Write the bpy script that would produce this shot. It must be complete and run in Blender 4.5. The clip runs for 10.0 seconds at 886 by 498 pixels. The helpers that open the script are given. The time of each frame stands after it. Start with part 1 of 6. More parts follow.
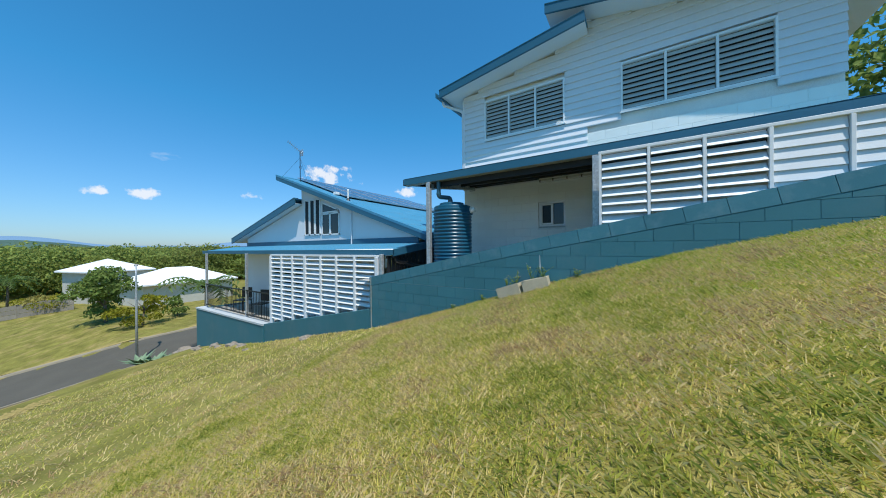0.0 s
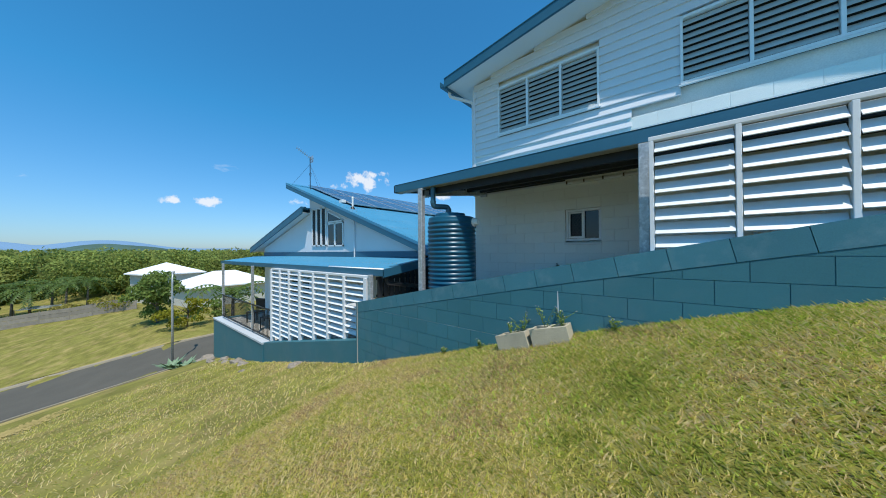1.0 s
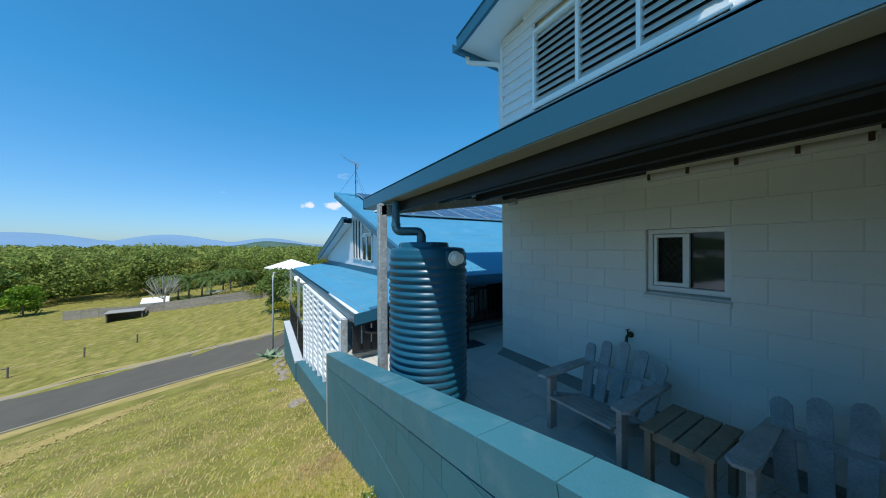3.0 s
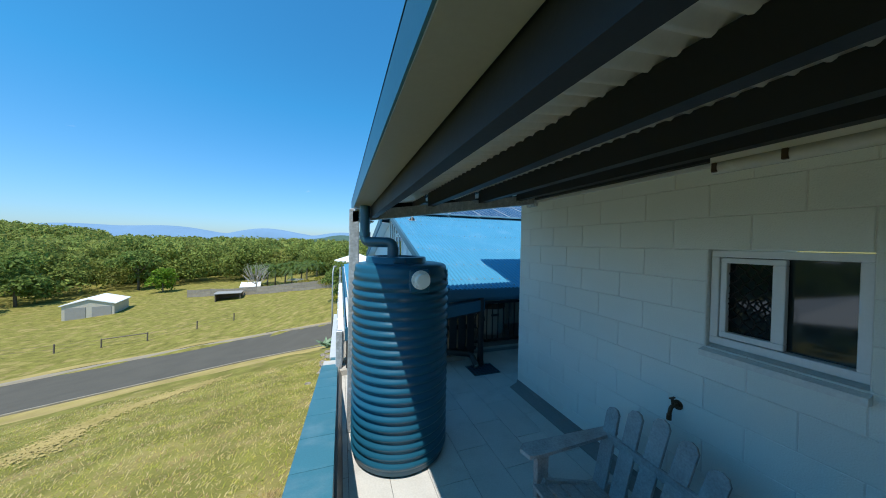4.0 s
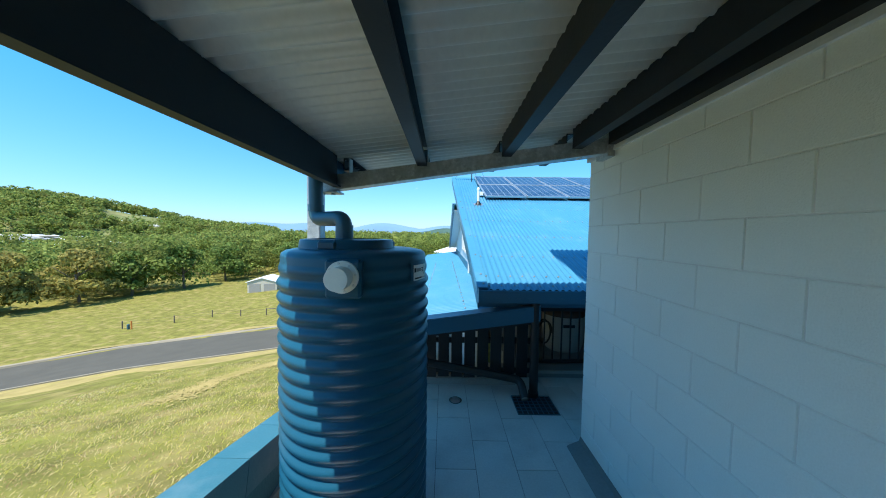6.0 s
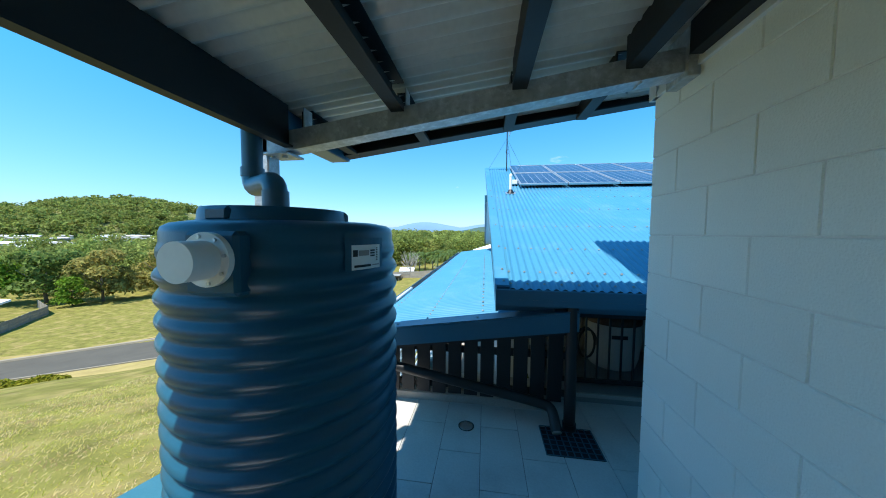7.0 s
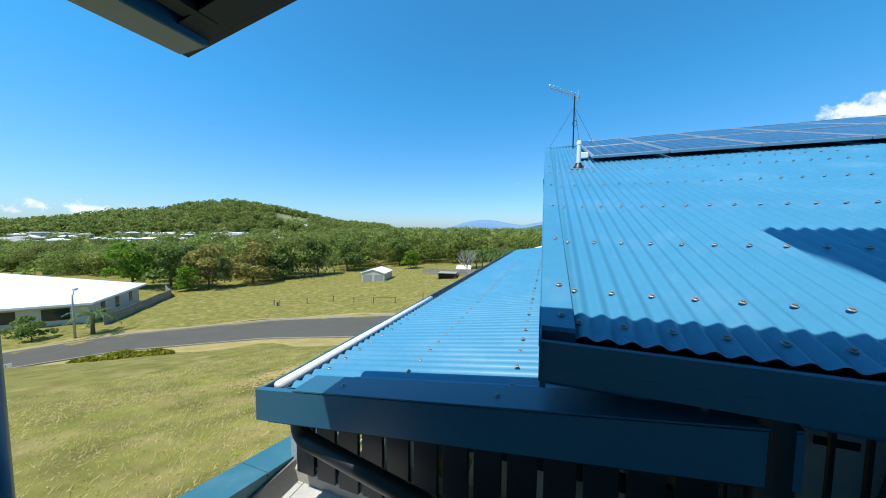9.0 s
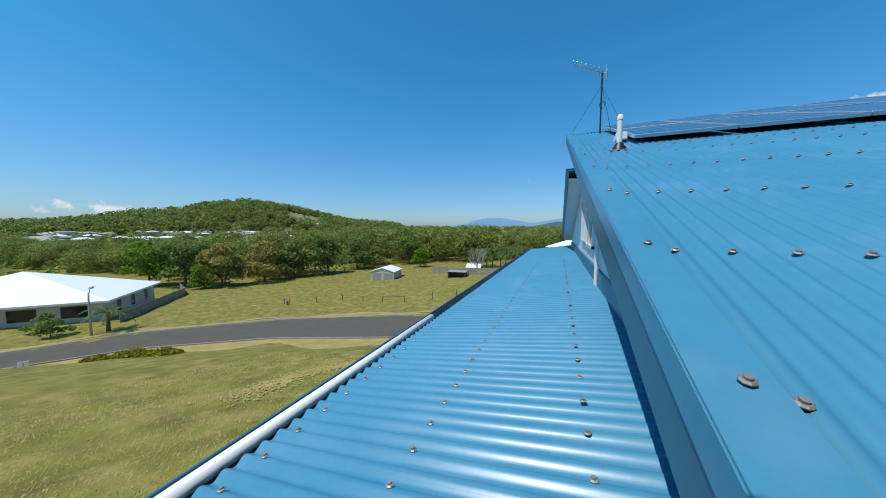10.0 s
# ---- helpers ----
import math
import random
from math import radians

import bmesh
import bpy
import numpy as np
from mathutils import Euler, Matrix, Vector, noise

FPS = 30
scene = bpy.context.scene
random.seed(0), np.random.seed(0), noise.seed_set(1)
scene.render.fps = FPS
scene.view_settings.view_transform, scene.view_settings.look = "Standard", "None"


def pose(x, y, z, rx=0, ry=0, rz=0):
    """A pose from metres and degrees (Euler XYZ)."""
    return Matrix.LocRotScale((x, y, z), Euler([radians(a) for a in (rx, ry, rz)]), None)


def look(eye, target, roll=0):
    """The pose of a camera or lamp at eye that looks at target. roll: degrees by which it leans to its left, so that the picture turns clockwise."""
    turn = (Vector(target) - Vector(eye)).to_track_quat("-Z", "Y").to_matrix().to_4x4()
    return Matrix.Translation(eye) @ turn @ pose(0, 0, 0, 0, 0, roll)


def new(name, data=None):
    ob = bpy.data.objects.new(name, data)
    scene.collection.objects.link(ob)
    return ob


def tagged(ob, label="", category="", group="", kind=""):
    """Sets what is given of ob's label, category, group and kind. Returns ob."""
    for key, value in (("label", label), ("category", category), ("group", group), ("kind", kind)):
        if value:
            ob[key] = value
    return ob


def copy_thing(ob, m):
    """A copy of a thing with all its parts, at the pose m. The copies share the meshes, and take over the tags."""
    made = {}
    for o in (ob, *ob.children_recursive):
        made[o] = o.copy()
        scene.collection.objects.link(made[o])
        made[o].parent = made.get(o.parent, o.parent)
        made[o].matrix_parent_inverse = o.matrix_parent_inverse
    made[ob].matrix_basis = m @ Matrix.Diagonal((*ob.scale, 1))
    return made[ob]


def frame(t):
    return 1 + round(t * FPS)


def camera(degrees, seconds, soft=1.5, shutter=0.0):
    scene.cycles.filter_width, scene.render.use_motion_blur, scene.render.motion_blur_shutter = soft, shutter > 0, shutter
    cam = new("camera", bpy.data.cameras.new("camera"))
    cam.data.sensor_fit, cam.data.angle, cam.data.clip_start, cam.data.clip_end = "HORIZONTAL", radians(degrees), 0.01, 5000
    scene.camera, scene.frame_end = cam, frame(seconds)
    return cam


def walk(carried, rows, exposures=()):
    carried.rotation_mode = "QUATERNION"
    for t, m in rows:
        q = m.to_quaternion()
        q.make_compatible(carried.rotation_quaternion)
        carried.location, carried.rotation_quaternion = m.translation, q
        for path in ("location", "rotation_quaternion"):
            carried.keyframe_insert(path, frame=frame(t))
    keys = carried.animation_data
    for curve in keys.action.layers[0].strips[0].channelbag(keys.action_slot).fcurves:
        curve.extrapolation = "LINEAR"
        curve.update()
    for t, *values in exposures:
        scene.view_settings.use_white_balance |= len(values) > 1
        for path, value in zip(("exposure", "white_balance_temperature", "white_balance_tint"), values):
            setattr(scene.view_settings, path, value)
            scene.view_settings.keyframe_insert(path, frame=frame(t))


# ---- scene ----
cam = camera(113.5, 10.0, soft=1.0)
PATH = [
    (0, (-7.018, -3.69, 0.733), (-5.347, -2.591, 0.727), -0.5),
    (0.5, (-6.304, -3.628, 0.892), (-4.697, -2.437, 0.898), -0.5),
    (1, (-5.588, -3.543, 1.059), (-4.06, -2.252, 1.072), -0.5),
    (1.5, (-4.936, -3.46, 1.217), (-3.498, -2.071, 1.232), -0.5),
    (2, (-4.27, -3.351, 1.369), (-2.944, -1.853, 1.386), -0.5),
    (2.5, (-3.69, -3.257, 1.524), (-2.493, -1.655, 1.526), -0.9),
    (2.7, (-3.471, -3.218, 1.576), (-2.33, -1.575, 1.569), -0.7),
    (3.8, (-2.33, -3.02, 1.76), (-1.588, -1.163, 1.745), 0.9),
    (4, (-2.155, -2.955, 1.806), (-1.49, -1.07, 1.77), 1.0),
    (4.5, (-1.8, -2.79, 1.843), (-1.322, -0.848, 1.792), 1.1),
    (5, (-1.505, -2.592, 1.837), (-1.21, -0.615, 1.767), 1.1),
    (5.5, (-1.315, -2.362, 1.792), (-1.165, -0.37, 1.708), 0.85),
    (6.8, (-0.899, -1.628, 1.62), (-1.144, 0.354, 1.506), 0.5),
    (7, (-0.866, -1.497, 1.604), (-1.153, 0.479, 1.493), 0.4),
    (7.5, (-0.768, -1.188, 1.581), (-1.18, 0.766, 1.463), 0.5),
    (8, (-0.705, -0.829, 1.563), (-1.231, 1.097, 1.439), 0.5),
    (8.5, (-0.696, -0.471, 1.53), (-1.31, 1.428, 1.406), 0.5),
    (9, (-0.757, -0.097, 1.503), (-1.435, 1.781, 1.374), 0.4),
    (9.5, (-0.85, 0.262, 1.484), (-1.57, 2.123, 1.351), 0.4),
    (10, (-0.981, 0.675, 1.503), (-1.722, 2.527, 1.361), 0.2),
]
walk(cam, [(t, look(eye, target, roll)) for t, eye, target, roll in PATH], exposures=[(0, 0.0), (2.7, 0.0), (4.0, 0.22), (4.6, 0.3), (5.5, 0.65), (7.0, 0.68), (8.5, 0.4), (9.2, 0.15), (10, -0.22)])

# world, sun and sky
SUN = Vector((-0.268, -0.375, 1.0)).normalized()
world = bpy.data.worlds.new("sky_world")
world.use_nodes = True
scene.world = world
wn, wl = world.node_tree.nodes, world.node_tree.links
wn.clear()
w_out = wn.new("ShaderNodeOutputWorld")
w_bg = wn.new("ShaderNodeBackground")
w_sky = wn.new("ShaderNodeTexSky")
w_sky.sky_type, w_sky.sun_disc = "NISHITA", False
w_sky.sun_elevation, w_sky.sun_rotation = math.asin(SUN.z), math.atan2(SUN.x, SUN.y)
w_sky.air_density, w_sky.dust_density, w_sky.ozone_density = 1.0, 0.6, 3.0
w_bg.inputs["Strength"].default_value = 0.145
# a few small cumulus clouds low over the horizon
w_co = wn.new("ShaderNodeTexCoord")
w_sep = wn.new("ShaderNodeSeparateXYZ")
w_map = wn.new("ShaderNodeMapping")
w_map.inputs["Scale"].default_value = (5.0, 5.0, 13.0)
w_map.inputs["Location"].default_value = (2.3, 0.4, 0.0)
w_no = wn.new("ShaderNodeTexNoise")
w_no.inputs["Scale"].default_value, w_no.inputs["Detail"].default_value, w_no.inputs["Roughness"].default_value = 1.0, 7.0, 0.55
w_r1 = wn.new("ShaderNodeMapRange")
w_r1.inputs["From Min"].default_value, w_r1.inputs["From Max"].default_value = 0.70, 0.80
w_r2 = wn.new("ShaderNodeMapRange")
w_r2.inputs["From Min"].default_value, w_r2.inputs["From Max"].default_value = 0.02, 0.06
w_r3 = wn.new("ShaderNodeMapRange")
w_r3.inputs["From Min"].default_value, w_r3.inputs["From Max"].default_value = 0.30, 0.16
w_m1, w_m2 = wn.new("ShaderNodeMath"), wn.new("ShaderNodeMath")
w_m1.operation = w_m2.operation = "MULTIPLY"
w_mix = wn.new("ShaderNodeMix")
w_mix.data_type = "RGBA"
w_mix.inputs["B"].default_value = (6.0, 6.3, 6.8, 1)
w_tint = wn.new("ShaderNodeMix")
w_tint.data_type, w_tint.blend_type = "RGBA", "MULTIPLY"
w_tint.inputs["Factor"].default_value = 1.0
w_grad, w_hz = wn.new("ShaderNodeMapRange"), wn.new("ShaderNodeMix")
w_grad.inputs["From Min"].default_value, w_grad.inputs["From Max"].default_value = 0.0, 0.38
w_hz.data_type = "RGBA"
w_hz.inputs["A"].default_value, w_hz.inputs["B"].default_value = (0.60, 0.775, 1.03, 1), (0.27, 0.99, 1.25, 1)
wl.new(w_co.outputs["Generated"], w_map.inputs["Vector"])
wl.new(w_co.outputs["Generated"], w_sep.inputs[0])
wl.new(w_map.outputs[0], w_no.inputs["Vector"])
wl.new(w_no.outputs["Fac"], w_r1.inputs["Value"])
wl.new(w_sep.outputs["Z"], w_r2.inputs["Value"])
wl.new(w_sep.outputs["Z"], w_r3.inputs["Value"])
wl.new(w_r1.outputs[0], w_m1.inputs[0]), wl.new(w_r2.outputs[0], w_m1.inputs[1])
wl.new(w_m1.outputs[0], w_m2.inputs[0]), wl.new(w_r3.outputs[0], w_m2.inputs[1])
wl.new(w_sky.outputs[0], w_tint.inputs["A"])
wl.new(w_sep.outputs["Z"], w_grad.inputs["Value"])
wl.new(w_grad.outputs[0], w_hz.inputs["Factor"])
wl.new(w_hz.outputs["Result"], w_tint.inputs["B"])
wl.new(w_tint.outputs["Result"], w_mix.inputs["A"])
# two larger cumulus banks on the horizon
w_puff = wn.new("ShaderNodeTexNoise")
w_puff.inputs["Scale"].default_value, w_puff.inputs["Detail"].default_value, w_puff.inputs["Roughness"].default_value = 26.0, 6.0, 0.6
wl.new(w_co.outputs["Generated"], w_puff.inputs["Vector"])
w_last = w_m2.outputs[0]
for middle, wide, tall in (((0.545, 0.80, 0.225), 0.095, 0.042), ((-0.94, 0.33, 0.044), 0.12, 0.022), ((0.183, 0.974, 0.137), 0.045, 0.016), ((0.118, 0.984, 0.132), 0.03, 0.014), ((0.385, 0.91, 0.154), 0.04, 0.016), ((0.74, 0.64, 0.185), 0.06, 0.022)):
    c_sub, c_scl, c_len = wn.new("ShaderNodeVectorMath"), wn.new("ShaderNodeVectorMath"), wn.new("ShaderNodeVectorMath")
    c_sub.operation, c_scl.operation, c_len.operation = "SUBTRACT", "MULTIPLY", "LENGTH"
    c_sub.inputs[1].default_value = middle
    c_scl.inputs[1].default_value = (1 / wide, 1 / wide, 1 / tall)
    c_mad, c_rng, c_max = wn.new("ShaderNodeMath"), wn.new("ShaderNodeMapRange"), wn.new("ShaderNodeMath")
    c_mad.operation, c_max.operation = "MULTIPLY_ADD", "MAXIMUM"
    c_mad.inputs[1].default_value = 3.2
    c_neg = wn.new("ShaderNodeMath")
    c_neg.operation = "SUBTRACT"
    c_neg.inputs[0].default_value = -0.95
    wl.new(w_co.outputs["Generated"], c_sub.inputs[0]), wl.new(c_sub.outputs[0], c_scl.inputs[0]), wl.new(c_scl.outputs[0], c_len.inputs[0])
    wl.new(c_len.outputs["Value"], c_neg.inputs[1])
    wl.new(w_puff.outputs["Fac"], c_mad.inputs[0]), wl.new(c_neg.outputs[0], c_mad.inputs[2])
    c_rng.inputs["From Min"].default_value, c_rng.inputs["From Max"].default_value = 0.0, 0.45
    c_rng.inputs["To Max"].default_value = 0.9
    wl.new(c_mad.outputs[0], c_rng.inputs["Value"])
    wl.new(w_last, c_max.inputs[0]), wl.new(c_rng.outputs[0], c_max.inputs[1])
    w_last = c_max.outputs[0]
wl.new(w_last, w_mix.inputs["Factor"])
wl.new(w_mix.outputs["Result"], w_bg.inputs["Color"])
wl.new(w_bg.outputs[0], w_out.inputs["Surface"])
sun = new("sun", bpy.data.lights.new("sun", "SUN"))
sun.data.energy, sun.data.angle, sun.data.color = 4.8, radians(0.5), (1.0, 0.95, 0.87)
sun.matrix_world = look((0, 0, 30), tuple(Vector((0, 0, 30)) - SUN))


# ---- materials ----
def paint(name, col, rough=0.5, metal=0.0, vary=0.12, scale=3.0, fine=60.0, bump=0.1, island=0.0, spec=0.5, random_object=0.0, dirt=None, dirt_amount=0.0, dirt_scale=1.2, trans=0.0):
    """A surface with grain at two sizes, optional stains, and a spread between pieces."""
    m = bpy.data.materials.new(name)
    m.use_nodes = True
    n, l = m.node_tree.nodes, m.node_tree.links
    b = n["Principled BSDF"]
    b.inputs["Roughness"].default_value, b.inputs["Metallic"].default_value = rough, metal
    b.inputs["Specular IOR Level"].default_value = spec
    co = n.new("ShaderNodeTexCoord")
    geo = n.new("ShaderNodeNewGeometry")
    big, small = n.new("ShaderNodeTexNoise"), n.new("ShaderNodeTexNoise")
    for tex, s in ((big, scale), (small, fine)):
        tex.inputs["Scale"].default_value, tex.inputs["Detail"].default_value = s, 4.0
        l.new(geo.outputs["Position"], tex.inputs["Vector"])
    add = n.new("ShaderNodeMath")
    add.operation = "ADD"
    l.new(big.outputs["Fac"], add.inputs[0]), l.new(small.outputs["Fac"], add.inputs[1])
    rng = n.new("ShaderNodeMapRange")
    rng.inputs["From Min"].default_value, rng.inputs["From Max"].default_value = 0.6, 1.4
    rng.inputs["To Min"].default_value, rng.inputs["To Max"].default_value = 1 - vary, 1 + vary
    l.new(add.outputs[0], rng.inputs["Value"])
    last = rng.outputs[0]
    for out, amount in ((geo.outputs["Random Per Island"], island), (None, random_object)):
        if amount:
            if out is None:
                out = n.new("ShaderNodeObjectInfo").outputs["Random"]
            r = n.new("ShaderNodeMapRange")
            r.inputs["To Min"].default_value, r.inputs["To Max"].default_value = 1 - amount, 1 + amount
            l.new(out, r.inputs["Value"])
            mu = n.new("ShaderNodeMath")
            mu.operation = "MULTIPLY"
            l.new(last, mu.inputs[0]), l.new(r.outputs[0], mu.inputs[1])
            last = mu.outputs[0]
    sc = n.new("ShaderNodeVectorMath")
    sc.operation = "SCALE"
    sc.inputs[0].default_value = col
    l.new(last, sc.inputs["Scale"])
    colour = sc.outputs[0]
    if dirt:
        dn = n.new("ShaderNodeTexNoise")
        dn.inputs["Scale"].default_value, dn.inputs["Detail"].default_value, dn.inputs["Roughness"].default_value = dirt_scale, 6.0, 0.65
        l.new(geo.outputs["Position"], dn.inputs["Vector"])
        dr = n.new("ShaderNodeMapRange")
        dr.inputs["From Min"].default_value, dr.inputs["From Max"].default_value = 0.5, 0.72
        dr.inputs["To Max"].default_value = dirt_amount
        l.new(dn.outputs["Fac"], dr.inputs["Value"])
        mx = n.new("ShaderNodeMix")
        mx.data_type = "RGBA"
        mx.inputs["B"].default_value = (*dirt, 1)
        l.new(dr.outputs[0], mx.inputs["Factor"]), l.new(colour, mx.inputs["A"])
        colour = mx.outputs["Result"]
    l.new(colour, b.inputs["Base Color"])
    rr = n.new("ShaderNodeMapRange")
    rr.inputs["To Min"].default_value, rr.inputs["To Max"].default_value = max(0.02, rough - 0.1), min(1, rough + 0.1)
    l.new(big.outputs["Fac"], rr.inputs["Value"]), l.new(rr.outputs[0], b.inputs["Roughness"])
    if bump:
        bp = n.new("ShaderNodeBump")
        bp.inputs["Strength"].default_value, bp.inputs["Distance"].default_value = bump, 0.01
        l.new(small.outputs["Fac"], bp.inputs["Height"]), l.new(bp.outputs[0], b.inputs["Normal"])
    if trans:
        tr, ms = n.new("ShaderNodeBsdfTranslucent"), n.new("ShaderNodeMixShader")
        ms.inputs[0].default_value = trans
        l.new(colour, tr.inputs["Color"])
        l.new(b.outputs[0], ms.inputs[1]), l.new(tr.outputs[0], ms.inputs[2])
        l.new(ms.outputs[0], n["Material Output"].inputs["Surface"])
    return m


def ground_material():
    """Mown lawn with dry straw patches; a drier verge beside the road."""
    m = paint("lawn", (0.185, 0.172, 0.042), 0.95, vary=0.6, scale=1.4, fine=70.0, bump=1.0, spec=0.1, dirt=(0.38, 0.28, 0.12), dirt_amount=0.75, dirt_scale=0.9)
    return m


M_LAWN = ground_material()
def blade_material():
    """Grass blades from green to straw, drier in patches."""
    m = paint("grass_blade", (0.3, 0.3, 0.1), 0.75, bump=0, spec=0.2, trans=0.5)
    n, l = m.node_tree.nodes, m.node_tree.links
    geo, no, ra = n.new("ShaderNodeNewGeometry"), n.new("ShaderNodeTexNoise"), n.new("ShaderNodeValToRGB")
    no.inputs["Scale"].default_value, no.inputs["Detail"].default_value, no.inputs["Roughness"].default_value = 1.1, 7.0, 0.68
    l.new(geo.outputs["Position"], no.inputs["Vector"])
    ma, mb = n.new("ShaderNodeMath"), n.new("ShaderNodeMath")
    ma.operation = mb.operation = "MULTIPLY_ADD"
    ma.inputs[1].default_value, ma.inputs[2].default_value = 2.3, -0.86
    mb.inputs[1].default_value = 0.66
    l.new(no.outputs["Fac"], ma.inputs[0])
    l.new(geo.outputs["Random Per Island"], mb.inputs[0]), l.new(ma.outputs[0], mb.inputs[2])
    cr = ra.color_ramp
    stops = ((0.0, (0.16, 0.22, 0.035)), (0.2, (0.38, 0.42, 0.075)), (0.42, (0.60, 0.56, 0.12)), (0.6, (0.74, 0.62, 0.22)), (0.82, (0.90, 0.74, 0.42)), (1.0, (0.50, 0.34, 0.18)))
    cr.elements[0].position, cr.elements[0].color = 0.0, (*stops[0][1], 1)
    cr.elements[1].position, cr.elements[1].color = 1.0, (*stops[-1][1], 1)
    for p, c in stops[1:-1]:
        cr.elements.new(p).color = (*c, 1)
    l.new(mb.outputs[0], ra.inputs["Fac"])
    for node in n:
        if node.type == "BSDF_PRINCIPLED":
            l.new(ra.outputs["Color"], node.inputs["Base Color"])
        elif node.type == "BSDF_TRANSLUCENT":
            l.new(ra.outputs["Color"], node.inputs["Color"])
    return m


M_GRASS = blade_material()
M_ROAD = paint("asphalt", (0.098, 0.09, 0.073), 0.9, vary=0.18, scale=0.7, fine=90, bump=0.5, spec=0.2)
M_KERB = paint("kerb_concrete", (0.27, 0.23, 0.165), 0.9, vary=0.2, scale=1.5, fine=40, bump=0.3)
M_TEAL = paint("teal_wall_paint", (0.030, 0.142, 0.182), 0.58, vary=0.12, scale=1.3, fine=130, bump=0.08, random_object=0.05, dirt=(0.09, 0.17, 0.2), dirt_amount=0.5)
M_TEALCAP = paint("teal_cap_paint", (0.040, 0.160, 0.212), 0.5, vary=0.15, scale=2.0, fine=130, bump=0.08, random_object=0.05, dirt=(0.3, 0.38, 0.42), dirt_amount=0.18, dirt_scale=5)
M_MORTAR_T = paint("teal_joint", (0.04, 0.16, 0.205), 0.8, bump=0.3)
M_WHITE = paint("white_board_paint", (0.68, 0.70, 0.72), 0.5, vary=0.04, scale=1.2, fine=90, bump=0.06, random_object=0.015)
M_BLOCK = paint("white_block_paint", (0.80, 0.83, 0.775), 0.6, vary=0.05, scale=1.5, fine=150, bump=0.35, random_object=0.02)
M_MORTAR = paint("white_joint", (0.75, 0.75, 0.71), 0.8, bump=0.3)
M_TRIM = paint("blue_steel_trim", (0.025, 0.115, 0.185), 0.38, vary=0.06, scale=2, fine=60, bump=0.03)
M_ROOF = paint("blue_roof_steel", (0.056, 0.235, 0.378), 0.34, vary=0.06, scale=1.1, fine=25, bump=0.02, dirt=(0.2, 0.36, 0.5), dirt_amount=0.25, dirt_scale=2.5)
M_TANK = paint("blue_tank_plastic", (0.010, 0.082, 0.14), 0.32, spec=0.35, vary=0.08, scale=2.5, fine=120, bump=0.03)
M_PIPE = paint("blue_pipe_paint", (0.03, 0.105, 0.155), 0.35, vary=0.06, bump=0.03)
M_GALV = paint("galvanised_steel", (0.43, 0.45, 0.46), 0.5, metal=0.5, vary=0.3, scale=14, fine=35, bump=0.08, dirt=(0.72, 0.74, 0.75), dirt_amount=0.9, dirt_scale=22)
M_SHEET = paint("zinc_sheet_underside", (0.66, 0.66, 0.60), 0.42, metal=0.15, vary=0.08, scale=2, fine=40, bump=0.04)
# Dark steel; also painted shade behind the louvres and under the main roof.
M_DARK = paint("dark_steel_and_shade", (0.008, 0.011, 0.014), 0.6, vary=0.12, scale=3, fine=60, bump=0.05)
# Black of the slats; also blackens walls under the eave for shade.
M_SLAT_SHADE = paint("black_slat_and_shade", (0.012, 0.014, 0.016), 0.55, vary=0.2, bump=0.1)
M_TILE = paint("grey_stone_tile", (0.52, 0.515, 0.485), 0.55, vary=0.12, scale=3.0, fine=70, bump=0.1, random_object=0.05, dirt=(0.2, 0.2, 0.19), dirt_amount=0.35, dirt_scale=2)
M_GROUT = paint("dark_grout", (0.10, 0.10, 0.10), 0.9, bump=0.2)
M_CONC = paint("concrete", (0.38, 0.36, 0.32), 0.85, vary=0.15, scale=3, fine=60, bump=0.3)
M_WPLASTIC = paint("white_plastic", (0.78, 0.78, 0.74), 0.4, vary=0.04, bump=0.02)
M_ALU = paint("white_window_frame", (0.78, 0.80, 0.80), 0.35, vary=0.03, bump=0.01)
M_GREYWOOD = paint("weathered_timber", (0.36, 0.37, 0.37), 0.85, vary=0.3, scale=9, fine=80, bump=0.4, island=0.15)
M_BLACK = paint("black_metal", (0.012, 0.013, 0.014), 0.45, vary=0.15, bump=0.03)
M_LEAF = paint("tree_leaves", (0.235, 0.285, 0.07), 0.75, vary=0.45, scale=0.09, fine=0.6, bump=0, island=0.4, spec=0.15, dirt=(0.31, 0.27, 0.085), dirt_amount=0.7, dirt_scale=0.06, trans=0.45)
M_LEAF2 = paint("shrub_leaves", (0.17, 0.235, 0.055), 0.7, vary=0.4, scale=0.8, fine=8, bump=0, island=0.4, spec=0.2, trans=0.45)
M_YLEAF = paint("yellow_shrub_leaves", (0.26, 0.25, 0.02), 0.7, vary=0.3, scale=0.8, fine=8, bump=0, island=0.35, spec=0.2, trans=0.45)
M_BARK = paint("bark", (0.16, 0.13, 0.10), 0.95, vary=0.3, scale=4, fine=30, bump=0.6)
# Woodland colour with dark blue-green distance haze mixed in.
M_FARDARK = paint("hazed_hill_woodland", (0.07, 0.12, 0.10), 1.0, vary=0.3, scale=0.03, fine=0.22, bump=0, spec=0.0)
M_FARHILL = paint("hill_woodland", (0.17, 0.19, 0.08), 1.0, dirt=(0.36, 0.29, 0.14), dirt_amount=0.6, dirt_scale=0.02, vary=0.5, scale=0.03, fine=0.22, bump=0, spec=0.0)
M_ROOFW = paint("white_roof_steel", (0.80, 0.81, 0.82), 0.45, vary=0.04, bump=0.02)
M_RENDER = paint("cream_render", (0.55, 0.53, 0.47), 0.8, vary=0.08, bump=0.1)
